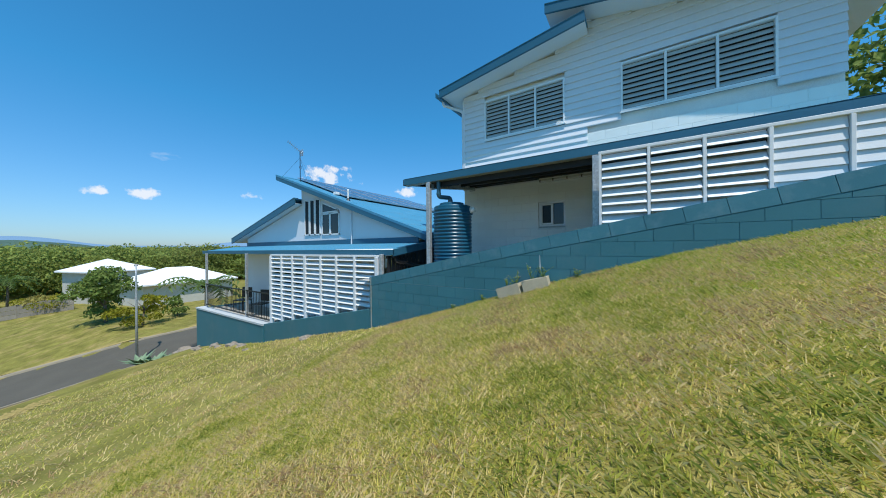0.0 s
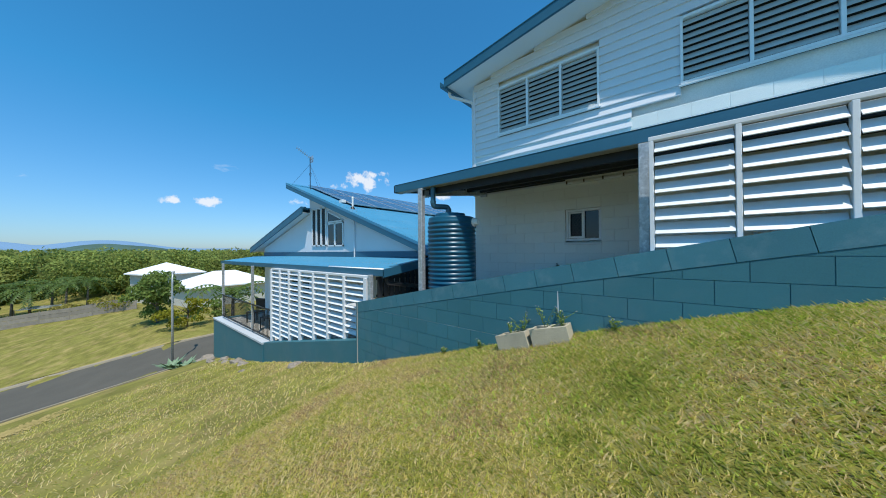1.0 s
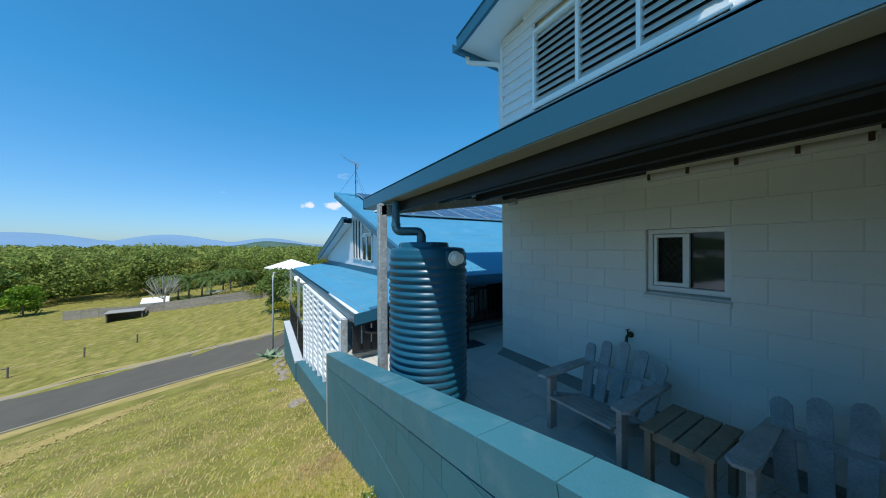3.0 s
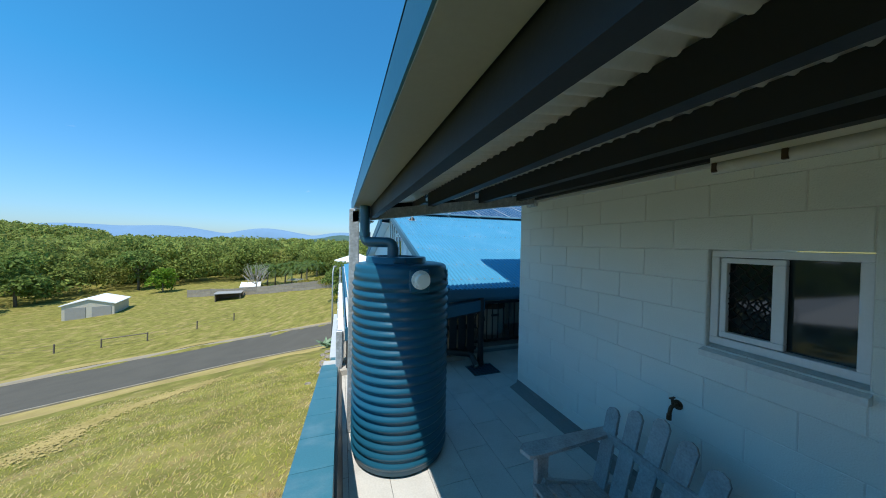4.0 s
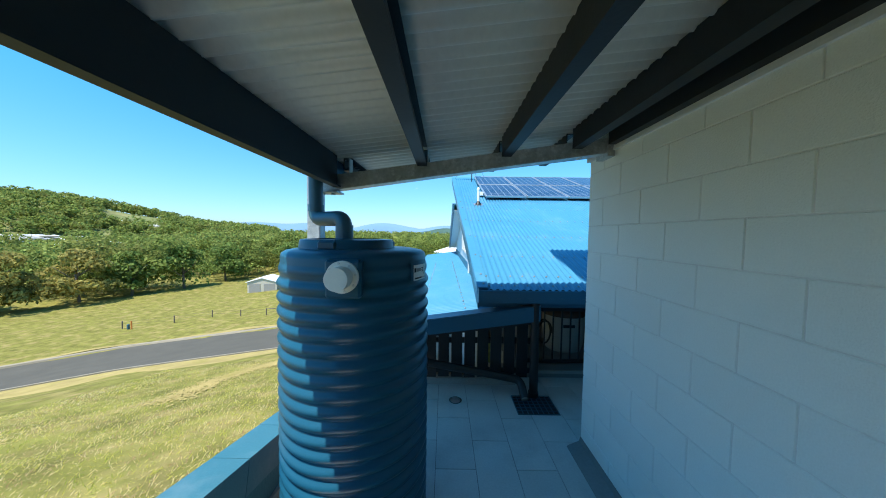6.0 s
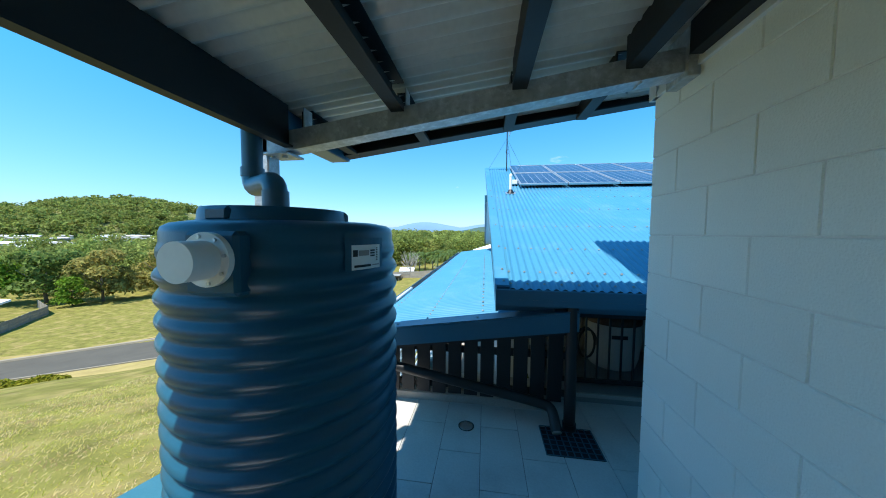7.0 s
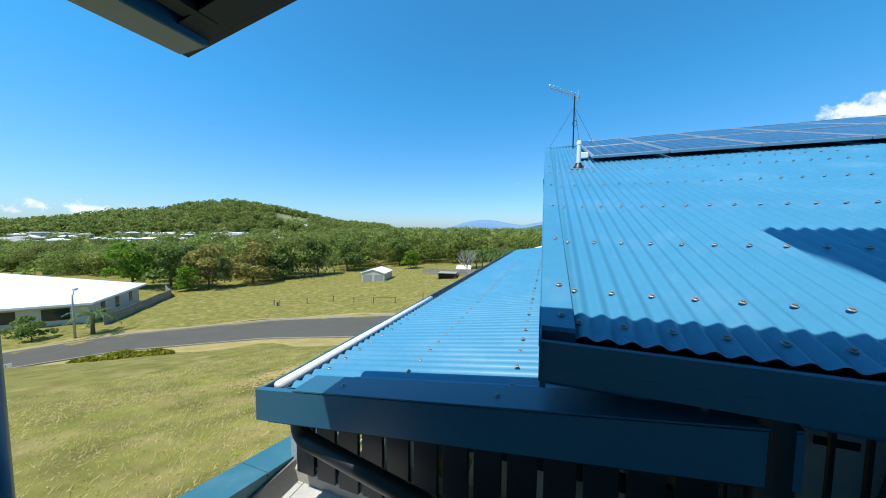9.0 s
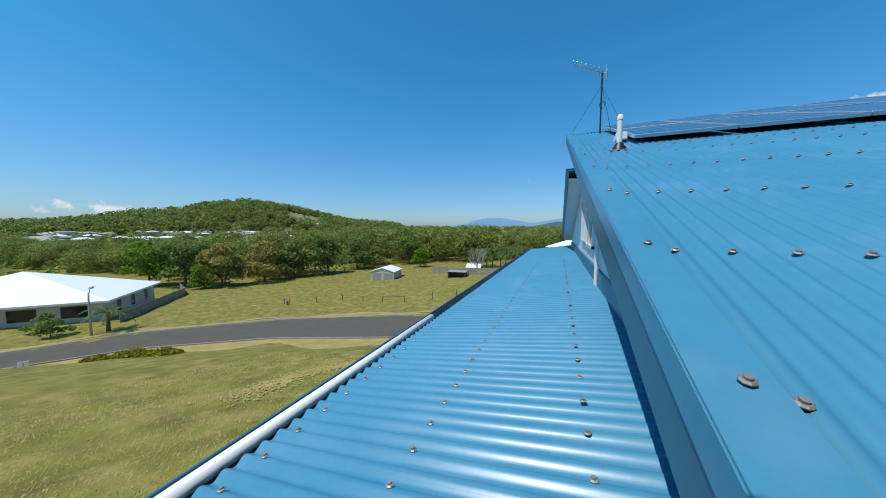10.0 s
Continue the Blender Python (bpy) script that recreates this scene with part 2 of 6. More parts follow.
M_SHED = paint("beige_shed_steel", (0.52, 0.48, 0.40), 0.55, vary=0.06, bump=0.03)
M_SHEDDOOR = paint("grey_roller_door", (0.30, 0.29, 0.27), 0.6, vary=0.08, bump=0.05)
M_ROCK = paint("grey_brown_rock", (0.24, 0.205, 0.165), 0.9, vary=0.35, scale=4, fine=25, bump=0.8)
M_PALING = paint("weathered_paling", (0.25, 0.22, 0.18), 0.9, vary=0.25, scale=2, fine=20, bump=0.3, random_object=0.12)


def panel_material():
    """Dark cells with a pale grid, under glass."""
    m = bpy.data.materials.new("solar_cell")
    m.use_nodes = True
    n, l = m.node_tree.nodes, m.node_tree.links
    b = n["Principled BSDF"]
    b.inputs["Roughness"].default_value = 0.1
    co, br = n.new("ShaderNodeTexCoord"), n.new("ShaderNodeTexBrick")
    br.offset, br.squash = 0.0, 1.0
    br.inputs["Color1"].default_value, br.inputs["Color2"].default_value = (0.012, 0.02, 0.05, 1), (0.018, 0.028, 0.06, 1)
    br.inputs["Mortar"].default_value = (0.22, 0.26, 0.33, 1)
    br.inputs["Scale"].default_value, br.inputs["Mortar Size"].default_value = 1.0, 0.009
    br.inputs["Brick Width"].default_value, br.inputs["Row Height"].default_value = 0.1667, 0.162
    l.new(co.outputs["Object"], br.inputs["Vector"]), l.new(br.outputs["Color"], b.inputs["Base Color"])
    return m


M_PANEL = panel_material()
M_SILVER = paint("aluminium", (0.62, 0.63, 0.64), 0.35, metal=0.8, vary=0.06, bump=0.02)
M_BROWN = paint("brown_door", (0.10, 0.045, 0.025), 0.5, vary=0.2, bump=0.1)
M_GUTW = paint("cream_gutter_inside", (0.24, 0.245, 0.215), 0.5, vary=0.06, bump=0.02)
M_SCREW = paint("weathered_screw", (0.28, 0.28, 0.27), 0.5, metal=0.4, vary=0.2, bump=0.05, random_object=0.2)
M_TABLEWOOD = paint("brown_grey_timber", (0.27, 0.22, 0.16), 0.85, vary=0.3, scale=9, fine=80, bump=0.4, island=0.1)
M_BRASS = paint("dull_brass", (0.10, 0.065, 0.04), 0.45, metal=0.6, vary=0.2, bump=0.05)
M_DIFF = paint("frosted_cover", (0.62, 0.62, 0.56), 0.25, vary=0.05, bump=0.02)
M_SKIRT = paint("grey_skirting_tile", (0.21, 0.21, 0.20), 0.5, vary=0.12, bump=0.08)
M_BLOCKC = paint("raw_concrete_block", (0.42, 0.37, 0.27), 0.95, vary=0.2, scale=5, fine=90, bump=0.6)
M_SOIL = paint("dark_soil", (0.05, 0.04, 0.03), 1.0, vary=0.3, bump=0.8)
M_WEED = paint("weed_leaf", (0.19, 0.27, 0.045), 0.7, vary=0.3, scale=8, fine=60, bump=0, island=0.3, trans=0.45)
M_CLOVER = paint("clover_leaf", (0.37, 0.46, 0.075), 0.7, vary=0.3, scale=3, fine=30, bump=0, island=0.35, spec=0.2, trans=0.5)
M_FLOWER = paint("pale_flower", (0.7, 0.62, 0.75), 0.7, vary=0.1, bump=0)
M_AGAVE = paint("agave_leaf", (0.15, 0.23, 0.13), 0.55, vary=0.25, scale=3, fine=20, bump=0.05)
M_PALM = paint("palm_frond", (0.10, 0.16, 0.03), 0.6, vary=0.35, scale=1, fine=9, bump=0, island=0.35, trans=0.45)
M_BRIGHT = paint("bright_leaves", (0.16, 0.27, 0.025), 0.7, vary=0.35, scale=0.8, fine=6, bump=0, island=0.4, spec=0.15, trans=0.45)
M_AUTUMN = paint("russet_leaves", (0.36, 0.31, 0.09), 0.75, vary=0.35, scale=0.5, fine=5, bump=0, island=0.45, spec=0.15, dirt=(0.10, 0.15, 0.03), dirt_amount=0.9, dirt_scale=0.5, trans=0.45)
M_GREYBARK = paint("grey_dead_bark", (0.34, 0.31, 0.28), 0.95, vary=0.2, scale=3, fine=20, bump=0.3)
M_ORANGE = paint("orange_paint", (0.6, 0.2, 0.04), 0.6, vary=0.1, bump=0.02)
M_STRAW = paint("dry_verge_grass", (0.35, 0.27, 0.105), 0.95, vary=0.3, scale=0.8, fine=30, bump=0.8, spec=0.1, dirt=(0.26, 0.22, 0.06), dirt_amount=0.8, dirt_scale=0.7)
M_COPING = paint("pale_coping_paint", (0.46, 0.50, 0.53), 0.6, vary=0.08, bump=0.1)
# Distance haze over the range is painted in as this even blue.
M_MOUNT = paint("haze_blue_mountain", (0.15, 0.25, 0.37), 1.0, vary=0.04, scale=0.002, fine=0.01, bump=0, spec=0.0)


def glass_material():
    m = bpy.data.materials.new("window_glass")
    m.use_nodes = True
    b = m.node_tree.nodes["Principled BSDF"]
    b.inputs["Base Color"].default_value = (0.02, 0.035, 0.04, 1)
    b.inputs["Roughness"].default_value = 0.04
    b.inputs["Specular IOR Level"].default_value = 0.5
    return m


M_GLASS = glass_material()


# ---- mesh helpers ----
class Geo:
    """Points and faces gathered for one mesh."""

    def __init__(self):
        self.v, self.f = [], []

    def add(self, verts, faces, m=None):
        k = len(self.v)
        self.v += [tuple(m @ Vector(p)) for p in verts] if m is not None else [tuple(p) for p in verts]
        self.f += [tuple(i + k for i in f) for f in faces]
        return self

    def box(self, x0, x1, y0, y1, z0, z1, c=0.0, m=None):
        if c <= 0:
            vs = [(x, y, z) for x in (x0, x1) for y in (y0, y1) for z in (z0, z1)]
            return self.add(vs, [(0, 1, 3, 2), (4, 6, 7, 5), (0, 4, 5, 1), (2, 3, 7, 6), (0, 2, 6, 4), (1, 5, 7, 3)], m)
        lo, hi = (x0, y0, z0), (x1, y1, z1)
        ids, vs = {}, []
        for s in [(a, b, d) for a in (0, 1) for b in (0, 1) for d in (0, 1)]:
            for ax in range(3):
                p = [(hi if s[k] else lo)[k] + (0 if k == ax else (-c if s[k] else c)) for k in range(3)]
                ids[s, ax] = len(vs)
                vs.append(tuple(p))
        fs = []
        for ax in range(3):
            u, w = (ax + 1) % 3, (ax + 2) % 3
            for side in (0, 1):
                q = []
                for a, b in ((0, 0), (1, 0), (1, 1), (0, 1)):
                    s = [0, 0, 0]
                    s[ax], s[u], s[w] = side, a, b
                    q.append(ids[tuple(s), ax])
                fs.append(tuple(q if side else q[::-1]))
            for a in (0, 1):
                for b in (0, 1):
                    s0, s1 = [0, 0, 0], [0, 0, 0]
                    s0[u] = s1[u] = a
                    s0[w] = s1[w] = b
                    s1[ax] = 1
                    s0, s1 = tuple(s0), tuple(s1)
                    q = (ids[s0, u], ids[s1, u], ids[s1, w], ids[s0, w])
                    fs.append(q if a != b else q[::-1])
        for s in [(a, b, d) for a in (0, 1) for b in (0, 1) for d in (0, 1)]:
            q = (ids[s, 0], ids[s, 1], ids[s, 2])
            fs.append(q if sum(s) % 2 else q[::-1])
        return self.add(vs, fs, m)

    def prism(self, outline, axis, a, b, m=None):
        """An outline in the two other axes (in order x, y, z), drawn out along axis from a to b."""
        n = len(outline)
        put = lambda p, w: (w, *p) if axis == 0 else (p[0], w, p[1]) if axis == 1 else (*p, w)
        vs = [put(p, a) for p in outline] + [put(p, b) for p in outline]
        fs = [tuple(range(n))[::-1], tuple(range(n, 2 * n))] + [(i, (i + 1) % n, n + (i + 1) % n, n + i) for i in range(n)]
        return self.add(vs, fs, m)

    def tube(self, pts, r, n=12, caps=True, inner=None):
        """A round tube along points; r is one radius or one for each."""
        pts = [Vector(p) for p in pts]
        rs = r if hasattr(r, "__len__") else [r] * len(pts)
        vs, fs, k = [], [], len(pts)
        side = None
        for i, p in enumerate(pts):
            d = (pts[min(i + 1, k - 1)] - pts[max(i - 1, 0)]).normalized()
            if side is None:
                side = d.cross(Vector((0, 0, 1)) if abs(d.z) < 0.9 else Vector((0, 1, 0))).normalized()
            side = (side - d * side.dot(d)).normalized()
            up = d.cross(side)
            vs += [tuple(p + rs[i] * (math.cos(t) * side + math.sin(t) * up)) for t in (2 * math.pi * j / n for j in range(n))]
        for i in range(k - 1):
            fs += [(i * n + j, i * n + (j + 1) % n, (i + 1) * n + (j + 1) % n, (i + 1) * n + j) for j in range(n)]
        if caps:
            fs += [tuple(range(n))[::-1], tuple(range((k - 1) * n, k * n))]
        return self.add(vs, fs)

    def lathe(self, prof, cx, cy, n=48):
        """A profile of (radius, height) turned round an upright axis."""
        vs = [(cx + r * math.cos(2 * math.pi * j / n), cy + r * math.sin(2 * math.pi * j / n), z) for r, z in prof for j in range(n)]
        fs = [(i * n + j, i * n + (j + 1) % n, (i + 1) * n + (j + 1) % n, (i + 1) * n + j) for i in range(len(prof) - 1) for j in range(n)]
        return self.add(vs, fs)

    def grid(self, rows):
        """A sheet through rows of points."""
        w = len(rows[0])
        vs = [p for row in rows for p in row]
        fs = [(i * w + j, i * w + j + 1, (i + 1) * w + j + 1, (i + 1) * w + j) for i in range(len(rows) - 1) for j in range(w - 1)]
        return self.add(vs, fs)

    def mesh(self, name, material, smooth=False):
        me = bpy.data.meshes.new(name)
        me.from_pydata(self.v, [], self.f)
        if material:
            me.materials.append(material)
        if smooth:
            me.shade_smooth()
        me.update()
        return me


def part(name, geo, material, parent=None, label="", smooth=False, sharp=None):
    ob = new(name, geo.mesh(name, material, smooth))
    if sharp is not None:
        ob.data.set_sharp_from_angle(angle=radians(sharp))
    if parent is not None:
        ob.parent = parent
    if label:
        ob["label"] = label
    return ob


def empty(name, label, category, group="", kind=""):
    return tagged(new(name), label, category, group, kind)


def solo(name, geo, material, label, category, group="", kind="", smooth=False, sharp=None):
    return tagged(part(name, geo, material, None, "", smooth, sharp), label, category, group, kind)


def bend(pts, r=0.06, steps=5):
    """A polyline with its corners rounded."""
    pts = [Vector(p) for p in pts]
    out = [pts[0]]
    for a, b, c in zip(pts, pts[1:], pts[2:]):
        p, q = b + (a - b).normalized() * r, b + (c - b).normalized() * r
        for i in range(steps + 1):
            t = i / steps
            out.append((1 - t) ** 2 * p + 2 * t * (1 - t) * b + t * t * q)
    return [tuple(p) for p in out + [pts[-1]]]


def corrugated(geo, origin, across, along, width, length, pitch=0.076, amp=0.0085, per=8, thick=0.0, rows=1):
    """A corrugated sheet: ribs run along; the profile goes across."""
    o, a, b = Vector(origin), Vector(across).normalized(), Vector(along).normalized()
    up = a.cross(b)
    up = up if up.z > 0 else -up
    n = int(width / pitch * per) + 1
    lines = []
    for k in range(rows + 1):
        lines.append([tuple(o + a * min(i * pitch / per, width) + b * (length * k / rows) + up * (amp * math.cos(2 * math.pi * i / per))) for i in range(n + 1)])
    return geo.grid(lines)


def lerp_table(v, xs, zs):
    return float(np.interp(v, xs, zs))


# ---- ground ----
WALL_Y = [-60, -20, -9, -5.69, -4.15, -1.55, 1.39, 6.3, 12.2, 18.5, 30]
WALL_Z = [9, 5.0, 1.9, 1.0, 0.6, -0.18, -1.08, -2.25, -3.42, -5.3, -5.6]
ROAD_NEAR = [(-60, -30), (-36, -9), (-29.0, 1.5), (-26.4, 5.3), (-23.5, 9.3), (-17.8, 13.4), (-11.3, 16.2), (-6.9, 18.1), (-3, 19.2), (4, 20.4), (20, 22), (60, 25)]
ROAD_FAR = [(-66, -30), (-41, -8), (-32.5, 2.2), (-29.4, 6.0), (-26.8, 10.6), (-20.4, 16.5), (-13.2, 20.6), (-6.9, 23.6), (-3, 24.9), (4, 26.4), (20, 28.5), (60, 32)]
ROAD_Z = -5.5


def road_side(x, y, line):
    """Metres ahead of (positive) or short of a road edge, seen from the house."""
    best, sign = 1e9, 1
    for (x0, y0), (x1, y1) in zip(line, line[1:]):
        dx, dy = x1 - x0, y1 - y0
        t = max(0, min(1, ((x - x0) * dx + (y - y0) * dy) / (dx * dx + dy * dy)))
        d = math.hypot(x - x0 - t * dx, y - y0 - t * dy)
        if d < best:
            best, sign = d, 1 if dx * (y - y0) - dy * (x - x0) > 0 else -1
    return best * sign


def lawn_z(x, y):
    z = lerp_table(y, WALL_Y, WALL_Z)
    z += 0.12 * min(0, x + 2.37) if x < -2.37 else 0.0
    return z


def shelf_z(x, y):
    """Height of the ground on the plan as drawn, before it opens out downhill."""
    near, far = road_side(x, y, ROAD_NEAR), road_side(x, y, ROAD_FAR)
    if near < 0:
        k = min(1, -near / 5.0)
        k = k * k * (3 - 2 * k)
        z = (1 - k) * ROAD_Z + k * max(lawn_z(x, y), ROAD_Z - 0.3)
    elif far <= 0:
        z = ROAD_Z - 0.08
    else:
        z = ROAD_Z + 0.02 - 0.012 * min(far, 60)
    z += 0.025 * (math.sin(1.3 * x + 0.7 * y) + math.sin(0.9 * y - 1.7 * x + 1)) * min(1, abs(near) / 2 if not (near > 0 and far < 0) else 0)
    return z


BROW = Vector((-1.0, 0.6, 1.5))


def spread(bearing, r):
    """How far the land opens out and falls away: most to the west, past the foot of the lawn."""
    k = max(0.0, min(1.0, (r - 14) / 12))
    return 1 + lerp_table(bearing, [-180, -140, -100, -50, -35, -18, -2, 180], [0, 0, 0.7, 0.75, 0.7, 0.45, 0, 0]) * k * k * (3 - 2 * k)


def spread_at(x, y):
    return spread(math.degrees(math.atan2(x - BROW.x, y - BROW.y)), math.hypot(x - BROW.x, y - BROW.y))


def lay(x, y, z):
    """A point of the plan in its place on the falling hillside."""
    k = spread_at(x, y)
    return (BROW.x + k * (x - BROW.x), BROW.y + k * (y - BROW.y), BROW.z + k * (z - BROW.z))


def ground_z(x, y):
    """Height of the hillside itself."""
    bearing, r = math.degrees(math.atan2(x - BROW.x, y - BROW.y)), math.hypot(x - BROW.x, y - BROW.y)
    lo, hi = r / 1.8, r
    for _ in range(24):
        mid = (lo + hi) / 2
        lo, hi = (mid, hi) if mid * spread(bearing, mid) < r else (lo, mid)
    k = spread(bearing, lo)
    return BROW.z + k * (shelf_z(BROW.x + (x - BROW.x) / k, BROW.y + (y - BROW.y) / k) - BROW.z)


def settle(ob, x, y, turn=0.0, lift=0.0, z=None):
    """Stands a thing of the plan on the hillside, at the size that it has there."""
    ob.matrix_basis = Matrix.Translation(lay(x, y, shelf_z(x, y) + lift if z is None else z)) @ Matrix.Rotation(radians(turn), 4, "Z") @ Matrix.Scale(spread_at(x, y), 4)
    return ob


def build_ground():
    g = Geo()
    xs = [-3000, -1500, -700, -350, -220, -160, -135, -120] + list(np.arange(-110, -30, 1.6)) + list(np.arange(-30, -8, 1.0)) + list(np.arange(-8, -2.26, 0.25)) + [-2.25, 0.5, 3, 6, 10, 15, 20, 30, 45, 70, 130, 300, 900, 3000]
    ys = [-3000, -900, -300, -100, -60, -40, -30, -25, -20, -16, -12] + list(np.arange(-9, 20, 0.5)) + list(np.arange(20, 105, 1.5)) + [110, 130, 150, 220, 350, 700, 1500, 3200]
    rows = []
    for y in ys:
        rows.append([(x, y, min(ground_z(x, y), -2.6) if x > -2.2 and -9 < y < 12 else ground_z(x, y)) for x in xs])
    g.grid(rows)
    return tagged(part("ground", g, M_LAWN, smooth=True), "sloping mown lawn with dry straw-coloured patches", "lawn", kind="structure")


build_ground()


def strip(line_a, line_b, za, zb, n=140):
    """A sheet between two lines of the plan."""
    def resample(line):
        p = np.array(line, float)
        s = np.r_[0, np.cumsum(np.hypot(*np.diff(p, axis=0).T))]
        u = np.linspace(0, s[-1], n)
        return np.c_[np.interp(u, s, p[:, 0]), np.interp(u, s, p[:, 1])]
    a, b = resample(line_a), resample(line_b)
    return [[lay(*(a[i] + (b[i] - a[i]) * k / 6), za + (zb - za) * k / 6) for i in range(n)] for k in range(7)]


road = Geo().grid(strip(ROAD_NEAR, ROAD_FAR, ROAD_Z - 0.03, ROAD_Z - 0.03))
tagged(part("road", road, M_ROAD), "grey asphalt street curving past the lawn", "road", kind="structure")
for line, sgn in ((ROAD_NEAR, -1), (ROAD_FAR, 1)):
    p = np.array(line, float)
    t = np.r_[0, np.cumsum(np.hypot(*np.diff(p, axis=0).T))]
    u = np.linspace(0, t[-1], 140)
    p = np.c_[np.interp(u, t, p[:, 0]), np.interp(u, t, p[:, 1])]
    d = np.gradient(p, axis=0)
    nrm = np.c_[-d[:, 1], d[:, 0]] / np.hypot(d[:, 0], d[:, 1])[:, None] * sgn
    inner, outer = p, p + nrm * 0.22
    g = Geo()
    g.grid([[lay(*q, ROAD_Z - 0.06) for q in inner], [lay(*q, ROAD_Z + 0.05) for q in inner + nrm * 0.05], [lay(*q, ROAD_Z + 0.07) for q in outer], [lay(*q, ROAD_Z - 0.1) for q in outer]])
    tagged(part("kerb", g, M_KERB), "low pale concrete kerb along the street", "kerb", kind="structure")

def verge(line, w0, w1, sgn):
    """A strip of dry grass beside the street, on the lie of the ground."""
    p = np.array(line, float)
    t = np.r_[0, np.cumsum(np.hypot(*np.diff(p, axis=0).T))]
    u = np.linspace(t[1], t[-3], 150)
    q = np.c_[np.interp(u, t, p[:, 0]), np.interp(u, t, p[:, 1])]
    d = np.gradient(q, axis=0)
    nrm = np.c_[-d[:, 1], d[:, 0]] / np.hypot(d[:, 0], d[:, 1])[:, None] * sgn
    rows = []
    for k in range(6):
        row = []
        for i, (c, nn) in enumerate(zip(q, nrm)):
            w = w0 + (w1 * (0.75 + 0.25 * math.sin(i * 0.35) + 0.2 * math.sin(i * 0.13 + 1)) - w0) * k / 5
            x, y = c + nn * w
            row.append(lay(x, y, shelf_z(x, y) + (0.03 if k < 5 else -0.03)))
        rows.append(row)
    return tagged(part("verge", Geo().grid(rows), M_STRAW, smooth=True), "dry straw-coloured verge along the street", "verge", kind="structure")


verge(ROAD_NEAR, 0.3, 2.3, -1)
verge(ROAD_FAR, 0.3, 1.0, 1)


# ---- retaining wall beside the patio ----
CAP_Y = [-10, -5.7, -2.46, 1.39]
CAP_Z = [2.3, 1.50, 0.885, 0.078]
cap_z = lambda y: lerp_table(y, CAP_Y, CAP_Z)
WX0, WX1 = -2.38, -2.18
retaining = tagged(new("retaining_wall"), "teal painted concrete block wall with a sloping top", "wall", kind="structure")


def sloped_block(y0, y1, z0, z1, top):
    """A block whose top is cut along the sloping cap."""
    g = Geo()
    j = 0.003
    ya, yb = y0 + j, y1 - j
    ta, tb = min(z1 - j, top(ya) - 0.003), min(z1 - j, top(yb) - 0.003)
    zb = z0 + j
    if ta <= zb + 0.01 and tb <= zb + 0.01:
        return None
    out = [(ya, zb), (yb, zb)]
    if tb > zb + 0.005:
        out.append((yb, tb))
    # where the slope meets the flat top
    if abs(ta - tb) > 1e-4 and (abs(ta - (z1 - j)) < 1e-6) != (abs(tb - (z1 - j)) < 1e-6):
        for k in range(1, 12):
            y = yb + (ya - yb) * k / 12
            t = min(z1 - j, top(y) - 0.003)
            if t > zb + 0.005:
                out.append((y, t))
    if ta > zb + 0.005:
        out.append((ya, ta))
    if len(out) < 3:
        return None
    g.prism(out, 0, WX0, WX0 + 0.06)
    return g


core = Geo()
yy = list(np.linspace(-10, 1.39, 24))
prof = [(y, cap_z(y) - 0.02) for y in yy] + [(1.39, -1.6), (-10, 0.6)]
core.prism(prof, 0, WX0 + 0.006, WX1)
part("wall_core", core, M_MORTAR_T, retaining)
body_top = lambda y: cap_z(y) - 0.2
for k in range(-7, 11):
    z0 = 0.2 * k
    for i in range(-25, 5):
        y0 = 0.4 * i + (0.2 if k % 2 else 0.0) + 0.1
        y1 = min(y0 + 0.4, 1.39)
        if y1 - y0 < 0.05 or z0 > cap_z(y0) or z0 + 0.2 < lawn_z(-2.4, (y0 + y1) / 2) - 0.2:
            continue
        g = sloped_block(y0, y1, z0, z0 + 0.2, body_top)
        if g:
            part("block", g, M_TEAL, retaining)
for i in range(28):
    y1 = 1.39 - 0.4 * i
    y0 = y1 - 0.4
    a, b = y0 + 0.003, y1 - 0.003
    g = Geo().prism([(a - 0.02, cap_z(a - 0.02) - 0.195), (b - 0.02, cap_z(b - 0.02) - 0.195), (min(b + 0.02, 1.39), cap_z(min(b + 0.02, 1.39))), (a + 0.02, cap_z(a + 0.02))], 0, WX0 - 0.004, WX1 + 0.003)
    part("cap_block", g, M_TEALCAP, retaining)
g = Geo().box(WX0 - 0.012, WX0, 1.33, 1.342, -1.3, 0.08)
part("joint_strip", g, M_CONC, retaining, "grey movement joint")

part("paint_drip", Geo().prism([(-2.467, 0.42), (-2.462, 0.38), (-2.456, 0.36), (-2.45, 0.43), (-2.452, 0.61), (-2.458, 0.61)], 0, WX0 - 0.003, WX0 + 0.001), M_COPING, retaining, "pale drip mark")

# verandah base wall, lower down the slope
base = tagged(new("verandah_wall"), "teal painted block wall under the verandah", "wall", kind="structure")
low_top = lambda y: lerp_table(y, [1.39, 6.3], [-0.66, -1.67])
part("sloping_wall", Geo().prism([(1.394, low_top(1.39)), (6.3, low_top(6.3)), (6.3, -3.2), (1.394, -1.8)], 0, WX0, -2.08), M_TEAL, base)
part("end_wall", Geo().prism([(6.304, -1.72), (12.1, -1.78), (12.1, -4.4), (6.304, -3.4)], 0, WX0 - 0.03, WX1), M_TEAL, base)
part("return_wall", Geo().box(WX0, -0.5, 11.9, 12.1, -4.4, -1.78), M_TEAL, base)
part("coping", Geo().prism([(6.3, -1.72), (12.12, -1.78), (12.12, -1.72), (6.3, -1.66)], 0, WX0 - 0.05, WX1 + 0.08), M_COPING, base, "pale painted coping")
